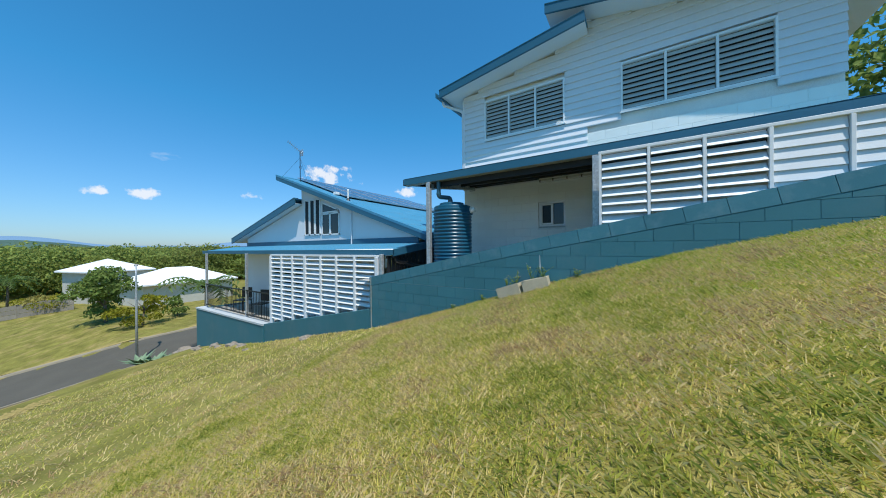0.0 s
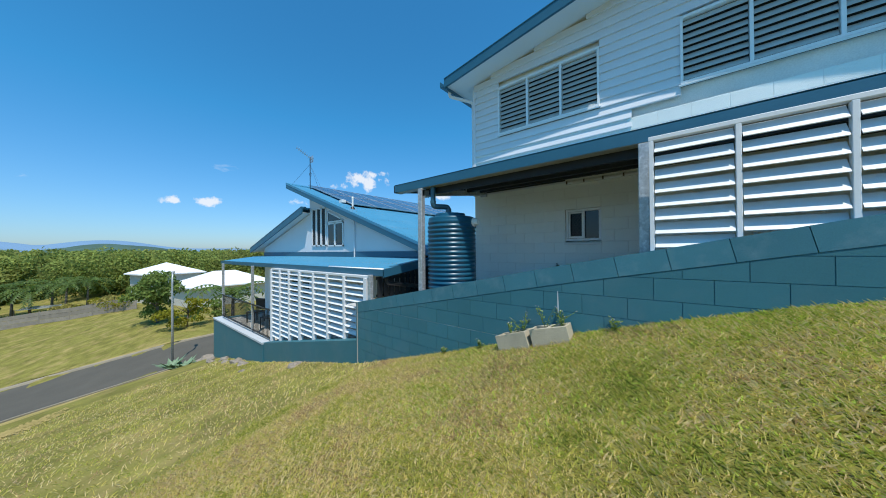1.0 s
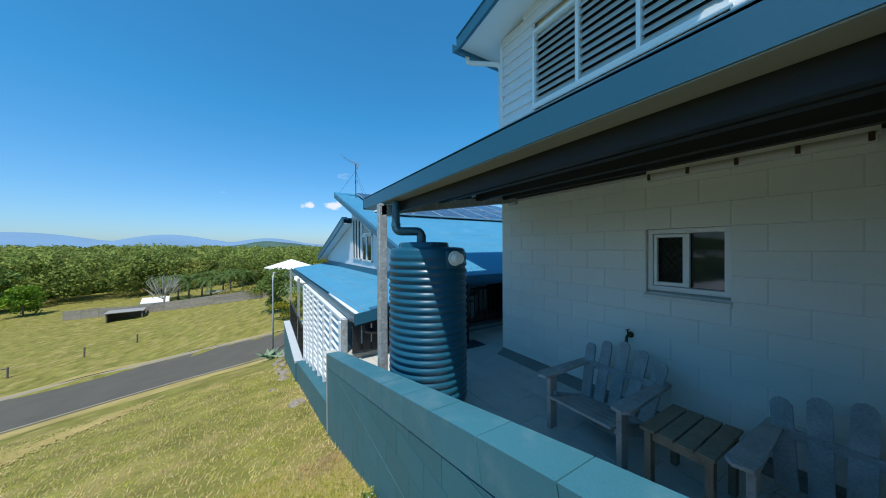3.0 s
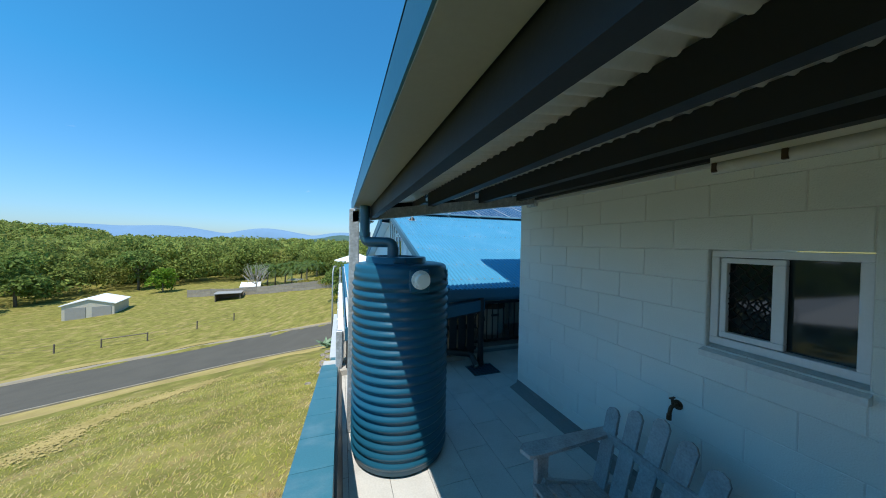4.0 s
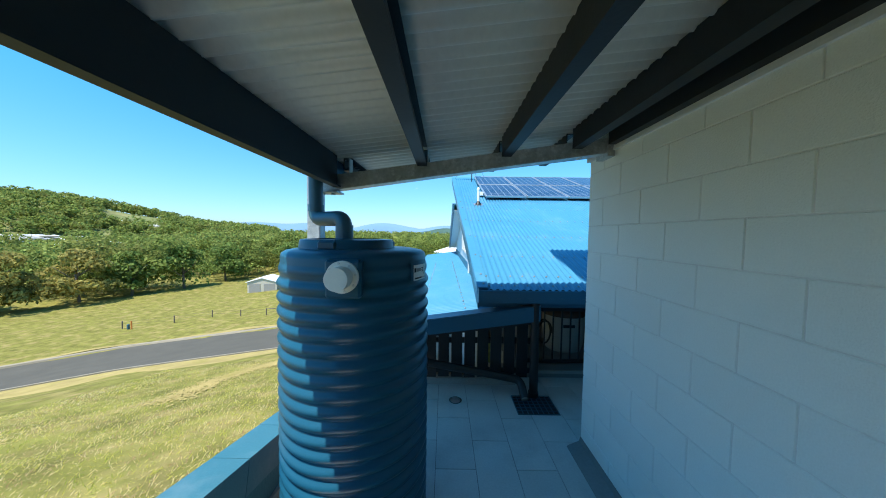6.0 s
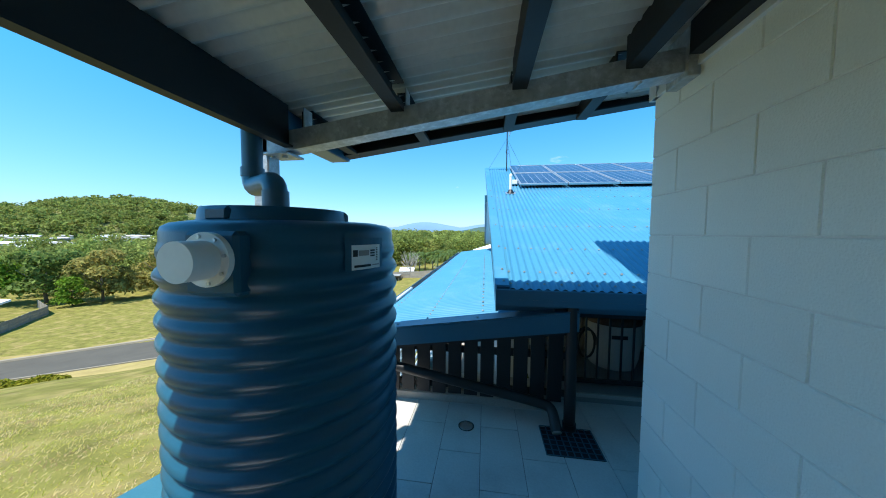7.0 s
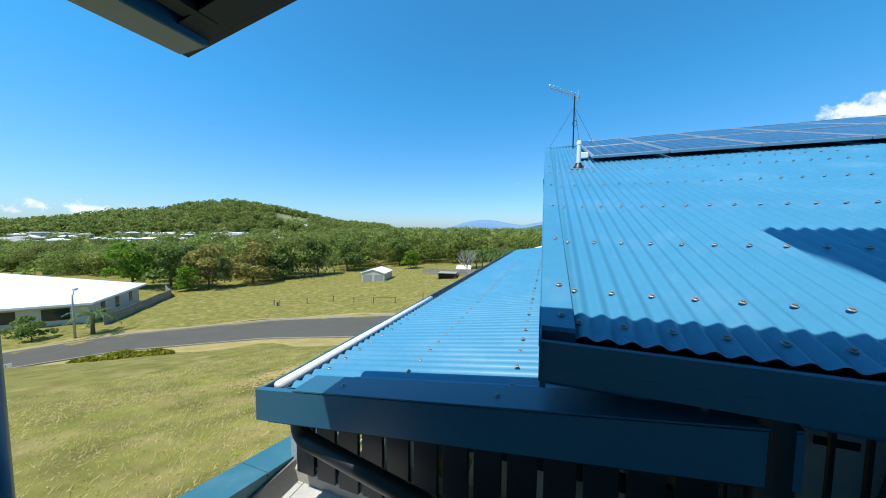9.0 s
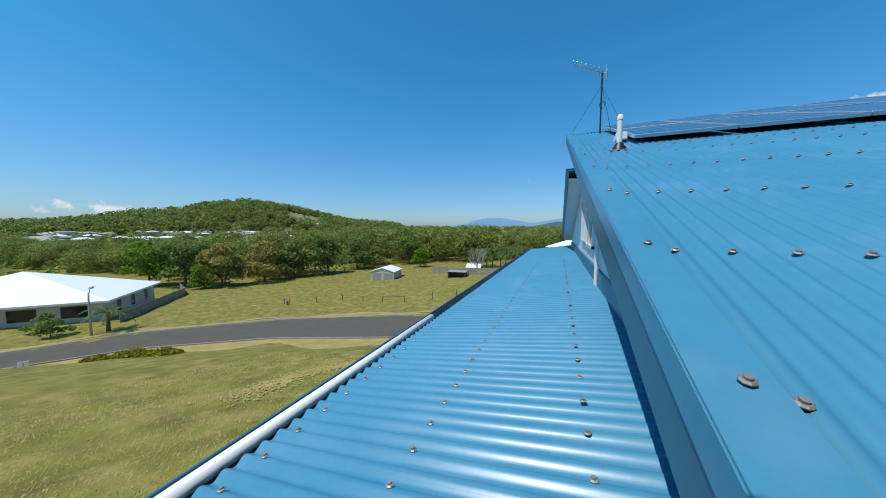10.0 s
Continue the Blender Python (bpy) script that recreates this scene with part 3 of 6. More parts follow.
tagged(part("verandah_floor", Geo().box(WX1, -0.5, 1.3, 11.9, -1.95, -1.82), M_CONC), "grey concrete verandah floor", "floor", kind="structure")

# ---- patio floor ----
patio = tagged(new("patio_floor"), "large grey stone tiles on the patio", "floor", kind="structure")
part("slab", Geo().box(WX1, 0.3, -10, 1.3, -0.4, -0.008), M_GROUT, patio)
part("slab", Geo().box(0.302, 1.62, 0.21, 1.34, -0.4, -0.008), M_GROUT, patio)

# ---- upper house ----
house = empty("upper_house", "two-storey house with white block base and white weatherboards", "house")
CY = 0.2
WIN = (-2.4, -1.8, 1.2, 1.8)
core = Geo()
for a, b, c, d in ((-6.4, WIN[0], -0.3, 3.2), (WIN[1], CY - 0.008, -0.3, 3.2), (WIN[0], WIN[1], -0.3, WIN[2]), (WIN[0], WIN[1], WIN[3], 3.2)):
    core.box(0.0045, 0.2, a, b, c, d)
lower = part("block_wall", core, M_MORTAR, house)
bm_cache = {}


def wall_block(y0, y1, z0, z1, up=False):
    key = (round(y1 - y0, 3), round(z1 - z0, 3))
    if key not in bm_cache:
        w, h = y1 - y0, z1 - z0
        bm_cache[key] = Geo().box(0, 0.05, 0.0022, w - 0.0022, 0.0022, h - 0.0022, 0.003).mesh("block", M_BLOCK)
    ob = new("block", bm_cache[key])
    ob.location = (0.0, y0, z0)
    ob.parent = lower
    return ob


for k in range(0, 16):
    z0 = 0.2 * k
    for i in range(-17, 2):
        y0 = 0.4 * i + (0.0 if k % 2 else 0.2)
        y1 = y0 + 0.4
        y0, y1 = max(y0, -6.4), min(y1, CY)
        if y1 - y0 < 0.06:
            continue
        if z0 >= 2.3 and y0 > -2.86:
            continue
        pieces = [(y0, y1)]
        if WIN[2] - 0.01 <= z0 < WIN[3] - 0.01:
            pieces = [(y0, min(y1, WIN[0])), (max(y0, WIN[1]), y1)]
        for a, b in pieces:
            if b - a > 0.05:
                wall_block(a, b, z0, z0 + 0.2)
part("end_wall", Geo().box(0.051, 6.0, CY - 0.2, CY, -0.3, 4.7), M_BLOCK, house)
part("rear_wall", Geo().box(0.2, 6.0, -6.4, -6.2, -0.3, 5.0), M_BLOCK, house)
part("upper_core", Geo().prism([(CY - 0.01, 2.4), (CY - 0.01, 4.72), (-2.3, 5.15), (-2.3, 5.7), (-6.4, 4.75), (-6.4, 3.2), (-2.86, 3.2), (-2.86, 2.4)], 0, 0.08, 0.2), M_MORTAR, house)


def upper_top(y):
    return 4.79 - 0.155 * y if y > -2.3 else 5.72 - 0.21 * (-2.3 - y)


UPW = [(-2.40, -0.43, 3.54, 4.57), (-5.68, -3.48, 3.49, 4.50)]
boards = part("weatherboards", Geo().box(0.02, 0.05, -2.3, -2.2, 4.9, 5.0), M_WHITE, house)
z = 2.3
while z < 5.7:
    z1 = z + 0.15
    ya, yb = -6.4, CY
    if z < 3.2:
        ya = -2.86
    # stop where the sloping roof cuts the wall
    spans = [(ya, yb)]
    for w0, w1, h0, h1 in UPW:
        if z1 > h0 and z < h1:
            nxt = []
            for a, b in spans:
                if b <= w0 or a >= w1:
                    nxt.append((a, b))
                    continue
                if a < w0:
                    nxt.append((a, w0))
                if b > w1:
                    nxt.append((w1, b))
            spans = nxt
    for a, b in spans:
        while b > a and upper_top(b - 0.01) < z - 0.02:
            b -= 0.03
        while b > a and upper_top(a + 0.01) < z - 0.02:
            a += 0.03
        if b - a > 0.05:
            g = Geo().prism([(-0.016, z), (0.03, z), (0.03, z1), (0.016, z1 + 0.008), (-0.016, z + 0.012)], 1, a, b)
            part("weatherboard", g, M_WHITE, house)
    z = z1
part("corner_trim", Geo().box(-0.02, 0.05, CY - 0.04, CY + 0.02, 2.3, 4.75), M_WHITE, house)


def louvre_window(y0, y1, z0, z1, parent, bays=3, blades=11):
    # Dark backing sheet stands in for the unlit room behind the blades.
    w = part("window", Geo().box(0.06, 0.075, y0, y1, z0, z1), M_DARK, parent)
    f = Geo()
    for a, b, c, d in ((y0, y1, z0, z0 + 0.04), (y0, y1, z1 - 0.04, z1), (y0, y0 + 0.035, z0 + 0.04, z1 - 0.04), (y1 - 0.035, y1, z0 + 0.04, z1 - 0.04)):
        f.box(-0.035, 0.06, a, b, c, d, 0.003)
    step = (y1 - y0) / bays
    for i in range(1, bays):
        f.box(-0.03, 0.06, y0 + i * step - 0.02, y0 + i * step + 0.02, z0 + 0.04, z1 - 0.04, 0.003)
    part("window_frame", f, M_ALU, w)
    part("window_sill", Geo().prism([(-0.045, z0 - 0.022), (0.0, z0 - 0.022), (0.0, z0), (-0.045, z0 - 0.008)], 1, y0 - 0.02, y1 + 0.02), M_ALU, w)
    me = Geo()
    pitch = (z1 - z0 - 0.1) / blades
    me.box(-0.003, 0.003, 0, step - 0.05, -pitch * 0.5, pitch * 0.5, 0)
    me = me.mesh("louvre_blade", M_BLADE)
    for i in range(bays):
        for k in range(blades):
            ob = new("louvre_blade", me)
            ob.parent = w
            ob.matrix_basis = pose(0.018, y0 + i * step + 0.025, z0 + 0.05 + pitch * (k + 0.5), 0, 29, 0)
    return w


M_BLADE = paint("grey_louvre_blade", (0.46, 0.49, 0.48), 0.25, vary=0.08, bump=0.02)
louvre_window(*UPW[0], house, 3, 10)
louvre_window(*UPW[1], house, 3, 9)


# roofs of the upper house
def skillion(name, x0, x1, ya, za, yb, zb, parent, thick=0.16, soffit=True):
    """A sloping roof with trim along its edges; (ya, za) and (yb, zb) are the ends of its top line."""
    r = part(name, Geo().prism([(ya, za), (yb, zb), (yb, zb + 0.02), (ya, za + 0.02)], 0, x0 + 0.02, x1), M_ROOF, parent)
    part("barge_board", Geo().prism([(ya, za + 0.03), (yb, zb + 0.03), (yb, zb - thick), (ya, za - thick)], 0, x0 - 0.03, x0 + 0.02), M_TRIM, r)
    part("verge_cap", Geo().prism([(ya, za + 0.03), (yb, zb + 0.03), (yb, zb + 0.045), (ya, za + 0.045)], 0, x0 - 0.04, x0 + 0.14), M_TRIM, r)
    if soffit:
        part("soffit", Geo().prism([(ya, za - thick + 0.03), (yb, zb - thick + 0.03), (yb, zb - thick + 0.04), (ya, za - thick + 0.04)], 0, x0 + 0.021, x1), M_WHITE, r)
    return r


OV = 0.5
r1 = skillion("lower_roof", -OV, 6, 0.66, 4.93, -2.88, 5.47, house)
part("gutter", Geo().prism([(0.66, 4.80), (0.78, 4.80), (0.78, 4.93), (0.765, 4.93), (0.765, 4.82), (0.67, 4.82)], 0, -OV - 0.03, 6), M_TRIM, r1)
part("fascia", Geo().box(-OV, 6, 0.63, 0.659, 4.74, 4.93), M_TRIM, r1)
r2 = skillion("upper_roof", -OV, 6, -2.1, 5.95, -7.2, 4.88, house)
part("downpipe", Geo().tube(bend([(-0.3, 0.68, 4.77), (-0.3, 0.68, 4.66), (-0.02, 0.27, 4.50), (0.02, 0.24, 4.46), (0.02, 0.24, 2.75)], 0.05), 0.035), M_WHITE, r1)

# small window in the block wall
win = tagged(new("window_1"), "white sliding window with a security screen", "window", kind="structure")
y0, y1, z0, z1 = WIN
f = Geo()
for a, b, c, d in ((y0 + 0.005, y1 - 0.005, z0 + 0.02, z0 + 0.065), (y0 + 0.005, y1 - 0.005, z1 - 0.045, z1 - 0.005), (y0 + 0.005, y0 + 0.045, z0 + 0.065, z1 - 0.045), (y1 - 0.045, y1 - 0.005, z0 + 0.065, z1 - 0.045)):
    f.box(0.03, 0.11, a, b, c, d, 0.003)
part("window_frame", f, M_ALU, win)
sash = Geo()
for a, b, c, d in ((-2.125, -1.85, z0 + 0.07, z0 + 0.105), (-2.125, -1.85, z1 - 0.08, z1 - 0.05), (-2.125, -2.075, z0 + 0.105, z1 - 0.08), (-1.88, -1.85, z0 + 0.105, z1 - 0.08)):
    sash.box(0.035, 0.07, a, b, c, d, 0.003)
part("sash", sash, M_ALU, win)
part("pane", Geo().box(0.082, 0.086, -2.355, -2.11, z0 + 0.065, z1 - 0.045), M_GLASS, win)
part("pane", Geo().box(0.095, 0.099, -2.11, -1.845, z0 + 0.065, z1 - 0.045), M_GLASS, win)
grille = Geo()
for i in range(-9, 10):
    for s in (-1, 1):
        # a slanting bar clipped to the sash opening
        run = []
        for k in range(41):
            u = -0.25 + 0.0125 * k
            y, zz = -1.98 + i * 0.055 + s * u * 0.75, 1.49 + u
            if -2.076 < y < -1.879 and 1.305 < zz < 1.72:
                run.append((0.06, y + 0.006 * math.sin(zz * 115), zz))
        if len(run) > 2:
            grille.tube(run, 0.005, 4)
part("security_screen", grille, M_BLACK, win, "black diamond security grille")
part("window_sill", Geo().prism([(-0.045, z0 - 0.055), (0.1, z0 - 0.055), (0.1, z0 + 0.02), (-0.045, z0 - 0.02)], 1, y0 - 0.01, y1 + 0.01), M_MORTAR, win)

# ---- awning over the patio ----
awning = empty("awning", "blue steel patio awning with a corrugated roof on dark purlins", "awning")
AX0, AX1, AY0, AY1 = -2.04, -0.008, -9.0, 0.62
SL = 0.12
roof_z = lambda x: 2.24 + SL * (x - AX0)
g = Geo()
corrugated(g, (AX0 + 0.03, AY0, roof_z(AX0 + 0.03)), (0, 1, 0), (1, 0, SL), AY1 - AY0 - 0.03, (AX1 - AX0 - 0.03) * math.hypot(1, SL), pitch=0.076, amp=0.016, per=8)
part("roof_sheet", g, M_SHEET, awning, "zinc-coloured corrugated sheeting", smooth=True)
part("top_flashing", Geo().prism([(AX0, roof_z(AX0) + 0.03), (AX1, roof_z(AX1) + 0.03), (AX1, roof_z(AX1) + 0.04), (AX0, roof_z(AX0) + 0.04)], 1, AY0, AY1), M_ROOF, awning)
gut = Geo().prism([(-2.04, 2.14), (-2.04, 2.285), (-2.028, 2.285), (-2.028, 2.152), (-1.905, 2.152), (-1.905, 2.235), (-1.895, 2.235), (-1.895, 2.14)], 1, AY0, AY1)
part("gutter", gut, M_TRIM, awning)
part("gutter_base", Geo().box(-2.034, -1.90, AY0, AY1 - 0.01, 2.134, 2.1395), M_GUTW, awning, "pale cream gutter underside")
part("purlin", Geo().prism([(-1.892, 2.245), (-1.868, 2.247), (-1.868, 2.045), (-1.845, 2.045), (-1.845, 2.035), (-1.892, 2.035)], 1, AY0, -0.112), M_DARK, awning)
for px in (-1.83, -1.295, -0.725, -0.25):
    zt = roof_z(px) - 0.010
    for ya, yb, deep in ((AY0, -0.112, 0.135), (-0.012, AY1 - 0.03, 0.085)):
        if px < -1.8 and ya < -1:
            continue
        p = Geo().prism([(px - 0.03, zt), (px + 0.035, zt), (px + 0.035, zt - 0.006), (px - 0.024, zt - 0.006), (px - 0.024, zt - deep + 0.006), (px + 0.029, zt - deep + 0.006), (px + 0.029, zt - deep + 0.022), (px + 0.035, zt - deep + 0.022), (px + 0.035, zt - deep), (px - 0.03, zt - deep)], 1, ya, yb)
        part("purlin", p, M_DARK, awning)
    part("cleat", Geo().box(px + 0.036, px + 0.042, -0.10, -0.03, zt - 0.19, zt - 0.02), M_GALV, awning)
part("ledger", Geo().box(-0.06, -0.003, AY0, -0.15, roof_z(-0.03) - 0.15, roof_z(-0.03) - 0.02), M_DARK, awning)
part("end_fascia", Geo().prism([(AX0, 2.14), (0.32, 2.46), (0.32, roof_z(0.32) + 0.03), (AX0, 2.275)], 1, AY1, AY1 + 0.02), M_DARK, awning)
# Awning carried past the wall corner, added to block a shaft of sun.
g = Geo()
corrugated(g, (AX1, CY + 0.03, roof_z(AX1)), (0, 1, 0), (1, 0, SL), AY1 - CY - 0.04, 0.37, pitch=0.076, amp=0.012, per=8)
part("corner_sheet", g, M_SHEET, awning, smooth=True)
part("corner_flashing", Geo().prism([(AX1, roof_z(AX1) + 0.03), (0.32, roof_z(0.32) + 0.03), (0.32, roof_z(0.32) + 0.04), (AX1, roof_z(AX1) + 0.04)], 1, CY + 0.03, AY1), M_ROOF, awning)
part("end_ledge", Geo().prism([(AX0, 2.14), (0.32, 2.46), (0.32, 2.47), (AX0, 2.15)], 1, AY1 - 0.09, AY1 - 0.0005), M_DARK, awning)
# galvanised beam from the wall corner to the post
bz = lambda x: 2.10 + 0.145 * (x + 2.02)
beam = Geo().prism([(-2.05, bz(-2.05) - 0.10), (-0.01, bz(-0.01) - 0.10), (-0.01, bz(-0.01)), (-2.05, bz(-2.05))], 1, -0.11, -0.015)
part("beam", beam, M_GALV, awning, "galvanised steel beam")
part("wall_bracket", Geo().box(-0.05, -0.002, -0.13, 0.02, 2.26, 2.46, 0.002), M_GALV, awning)
part("bracket_plate", Geo().box(-2.0, -1.86, -0.14, -0.0, bz(-1.93) - 0.115, bz(-1.93) - 0.103, 0.002), M_GALV, awning)
for bx in (-1.97, -1.90):
    part("bolt", Geo().tube([(bx, -0.10, 1.985), (bx, -0.10, 2.0)], 0.014, 6), M_GALV, awning)
for py in (-0.065, -3.21):
    post = Geo().box(-2.08, -1.99, py - 0.045, py + 0.045, 0.0, 2.12, 0.006)
    part("post", post, M_GALV, awning, "galvanised square post")

# louvre screen on the wall behind the post
screen = empty("louvre_screen", "white wide-bladed louvre screen standing on the block wall", "screen")
SY = [-3.288, -3.86, -4.42, -4.98, -5.55, -6.12]
for y in SY:
    part("stile", Geo().box(-2.285, -2.225, y - 0.018, y + 0.018, cap_z(y) - 0.01, 2.06, 0.004), M_WHITE, screen)
part("top_rail", Geo().box(-2.285, -2.225, SY[-1] - 0.022, SY[0] + 0.022, 2.06, 2.10, 0.004), M_WHITE, screen)
for bay, (a, b) in enumerate(zip(SY, SY[1:])):
    z = 2.0
    while z > cap_z(a) - 0.05:
        lo = b + 0.024
        hi = a - 0.024
        while lo < hi and cap_z(lo) > z + 0.04:
            lo += 0.03
        if hi - lo > 0.05:
            g = Geo().prism([(-0.066, -0.004), (0.066, -0.004), (0.066, 0.004), (-0.066, 0.004)], 1, lo, hi, pose(-2.25, 0, z, 0, -52 if bay < 3 else -80, 0))
            part("louvre_blade", g, M_WHITE, screen)
        z -= 0.125

# ---- rain tank ----
tank = empty("rain_tank", "round ribbed blue plastic rainwater tank beside the wall", "water tank")
TX, TY, TR = -1.643, -0.408, 0.398
prof = [(0.0, 0.01), (TR - 0.02, 0.01), (TR, 0.03)]
z = 0.06
while z < 1.52:
    for k in range(8):
        prof.append((TR + (0.019 if z < 1.43 else 0.009) * (0.5 - 0.5 * math.cos(2 * math.pi * k / 8)) ** 0.7, z + 0.072 * k / 8))
    z += 0.072
prof += [(TR, z), (TR, 1.60), (TR - 0.006, 1.618), (TR - 0.025, 1.63), (TR * 0.8, 1.64), (0.0, 1.652)]
part("tank_body", Geo().lathe(prof, TX, TY, 64), M_TANK, tank, smooth=True)
part("lid_ring", Geo().lathe([(0.262, 1.63), (0.256, 1.678), (0.25, 1.688), (0.20, 1.692), (0.195, 1.678), (0.0, 1.678)], TX - 0.05, TY - 0.015, 48), M_TANK, tank, smooth=True, sharp=40)
for k in range(3):
    a = math.radians(120 * k + 25)
    part("lid_lug", Geo().box(0.235, 0.265, -0.05, 0.05, 1.635, 1.686, 0.012, Matrix.Translation((TX - 0.05, TY - 0.015, 0)) @ Matrix.Rotation(a, 4, "Z")), M_TANK, tank)
OX = TX + 0.062
OY = TY - TR - 0.03
part("inlet_plate", Geo().box(OX - 0.085, OX + 0.078, OY + 0.004, OY + 0.062, 1.43, 1.605, 0.012), M_TANK, tank)
outl = part("overflow_outlet", Geo().tube([(OX, OY + 0.005, 1.53), (OX, OY - 0.085, 1.53)], 0.05, 32), M_WPLASTIC, tank, "white plastic overflow outlet", smooth=True, sharp=40)
part("flange", Geo().tube([(OX, OY + 0.005, 1.53), (OX, OY - 0.012, 1.53)], 0.072, 32), M_WPLASTIC, outl, smooth=True, sharp=40)
for k in range(8):
    a = math.pi / 4 * k + 0.2
    part("screw", Geo().tube([(OX + 0.062 * math.cos(a), OY - 0.012, 1.53 + 0.062 * math.sin(a)), (OX + 0.062 * math.cos(a), OY - 0.018, 1.53 + 0.062 * math.sin(a))], 0.005, 8), M_SILVER, outl)

# downpipe from the awning gutter into the tank
dpipe = empty("tank_downpipe", "blue downpipe from the awning gutter into the tank lid", "downpipe")
part("upright", Geo().tube([(-1.95, -0.26, 2.145), (-1.95, -0.26, 1.86)], 0.043, 18), M_PIPE, dpipe, smooth=True, sharp=40)
part("offset_bend", Geo().tube(bend([(-1.95, -0.26, 1.88), (-1.95, -0.26, 1.81), (-1.72, -0.405, 1.81), (-1.72, -0.405, 1.74)], 0.06), 0.045, 18), M_PIPE, dpipe, smooth=True, sharp=40)
part("lower_elbow", Geo().tube([(-1.72, -0.405, 1.77), (-1.72, -0.405, 1.675)], 0.05, 18), M_PIPE, dpipe, smooth=True, sharp=40)
part("collar", Geo().tube([(-1.95, -0.26, 1.90), (-1.95, -0.26, 1.86)], 0.049, 18), M_PIPE, dpipe, smooth=True, sharp=40)
ovf = Geo().tube(bend([(-1.60, -0.03, 1.46), (-1.60, 0.06, 1.46), (-1.60, 0.06, 0.05)], 0.06), 0.035, 14)
solo("overflow_pipe", ovf, M_PIPE, "blue overflow pipe down the far side of the tank", "pipe", smooth=True, sharp=40)

# ---- lower house ----
low = empty("lower_house", "lower white house with blue corrugated steel roofs", "house")
GX = -0.56
EY, EZ, RY, RZ = 1.015, 1.15, 8.3, 3.70
SLOPE = (RZ - EZ) / (RY - EY)
gable = Geo().prism([(2.9, -1.9), (2.9, 0.9), (1.35, 0.98), (1.35, EZ + 0.05), (7.15, 3.2), (7.15, 2.45), (11.7, 1.25), (11.7, -1.9)], 0, GX, GX + 0.2)
part("gable_wall", gable, M_WHITE, low)
part("back_wall", Geo().box(GX + 0.2, 9, 11.5, 11.7, -4, 1.25), M_WHITE, low)
# Walls of the covered space, coloured black to hold its deep shade.
part("near_wall", Geo().box(0.9, 9, 2.6, 2.8, -2, 1.4), M_SLAT_SHADE, low, "wall under the eave, blackened for shade")
# Side wall added to close the space off from light.
part("side_wall", Geo().box(1.62, 1.70, 0.25, 2.6, -0.2, 1.12), M_SLAT_SHADE, low, "wall under the eave, blackened for shade")
rs = Geo()
corrugated(rs, (-0.7695, EY - 0.05, EZ + 0.01 - 0.05 * SLOPE), (1, 0, 0), (0, 1, SLOPE), 9.5, (RY - EY + 0.05) * math.hypot(1, SLOPE), pitch=0.0695, per=8, amp=0.009)
main = part("main_roof", rs, M_ROOF, low, "blue corrugated steel roof", smooth=True)
# Near-black sheet puts the shade under this roof into its colour.
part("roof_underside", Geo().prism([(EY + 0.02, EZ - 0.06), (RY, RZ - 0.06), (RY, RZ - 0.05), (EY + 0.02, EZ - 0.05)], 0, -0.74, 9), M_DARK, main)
BY = EY - 0.045
BZ = EZ - 0.045 * SLOPE


def verge_strip(da, db, zlo, zhi):
    """A strip along the verge, which opens out a little towards the ridge."""
    v = []
    for y, z, x in ((BY, BZ, -0.775), (RY + 0.1, RZ + 0.035, -0.90)):
        v += [(x + da, y, z + zlo), (x + db, y, z + zlo), (x + db, y, z + zhi), (x + da, y, z + zhi)]
    return Geo().add(v, [(0, 1, 2, 3), (7, 6, 5, 4), (0, 4, 5, 1), (1, 5, 6, 2), (2, 6, 7, 3), (3, 7, 4, 0)])


part("barge_board", verge_strip(0.004, 0.024, -0.19, 0.025), M_TRIM, main)
part("barge_cap", verge_strip(0.0, 0.115, 0.026, 0.036), M_ROOF, main)
part("barge_lip", verge_strip(-0.003, 0.003, -0.04, 0.036), M_ROOF, main)
part("eave_fascia", Geo().prism([(EY - 0.02, EZ - 0.04), (EY, EZ - 0.04), (EY, EZ - 0.20), (EY - 0.02, EZ - 0.20)], 0, -0.755, 9), M_TRIM, main)
eg = Geo().prism([(0.868, 1.022), (0.992, 1.022), (0.992, 1.10), (0.986, 1.10), (0.986, 1.028), (0.876, 1.028), (0.880, 1.134), (0.889, 1.140), (0.889, 1.148), (0.880, 1.153), (0.871, 1.148)], 0, -0.768, 9)
part("barge_end", Geo().box(-0.772, -0.66, 0.955, 0.968, 1.09, BZ + 0.026), M_TRIM, main)
part("eave_gutter", eg, M_TRIM, main)
part("gutter_end", Geo().prism([(0.866, 1.018), (1.0, 1.018), (1.0, 1.172), (0.90, 1.164), (0.866, 1.154)], 0, -0.774, -0.768), M_TRIM, main)
for k in range(14):
    part("gutter_slot", Geo().box(-0.70 + 0.11 * k, -0.66 + 0.11 * k, 0.866, 0.870, 1.070, 1.073), M_PIPE, main)
part("ridge_cap", Geo().prism([(RY - 0.15, RZ - 0.03), (RY + 0.1, RZ + 0.07), (RY + 0.1, RZ - 0.15), (RY + 0.08, RZ - 0.15), (RY + 0.08, RZ + 0.05), (RY - 0.15, RZ - 0.05)], 0, -0.8, 9), M_ROOF, main)
far = skillion("far_roof", -0.86, 9, 7.1, 2.66, 12.6, 1.24, low, thick=0.2)
part("clerestory_wall", Geo().box(GX + 0.2, 9, 7.0, 7.1, 2.3, 3.2), M_WHITE, low)

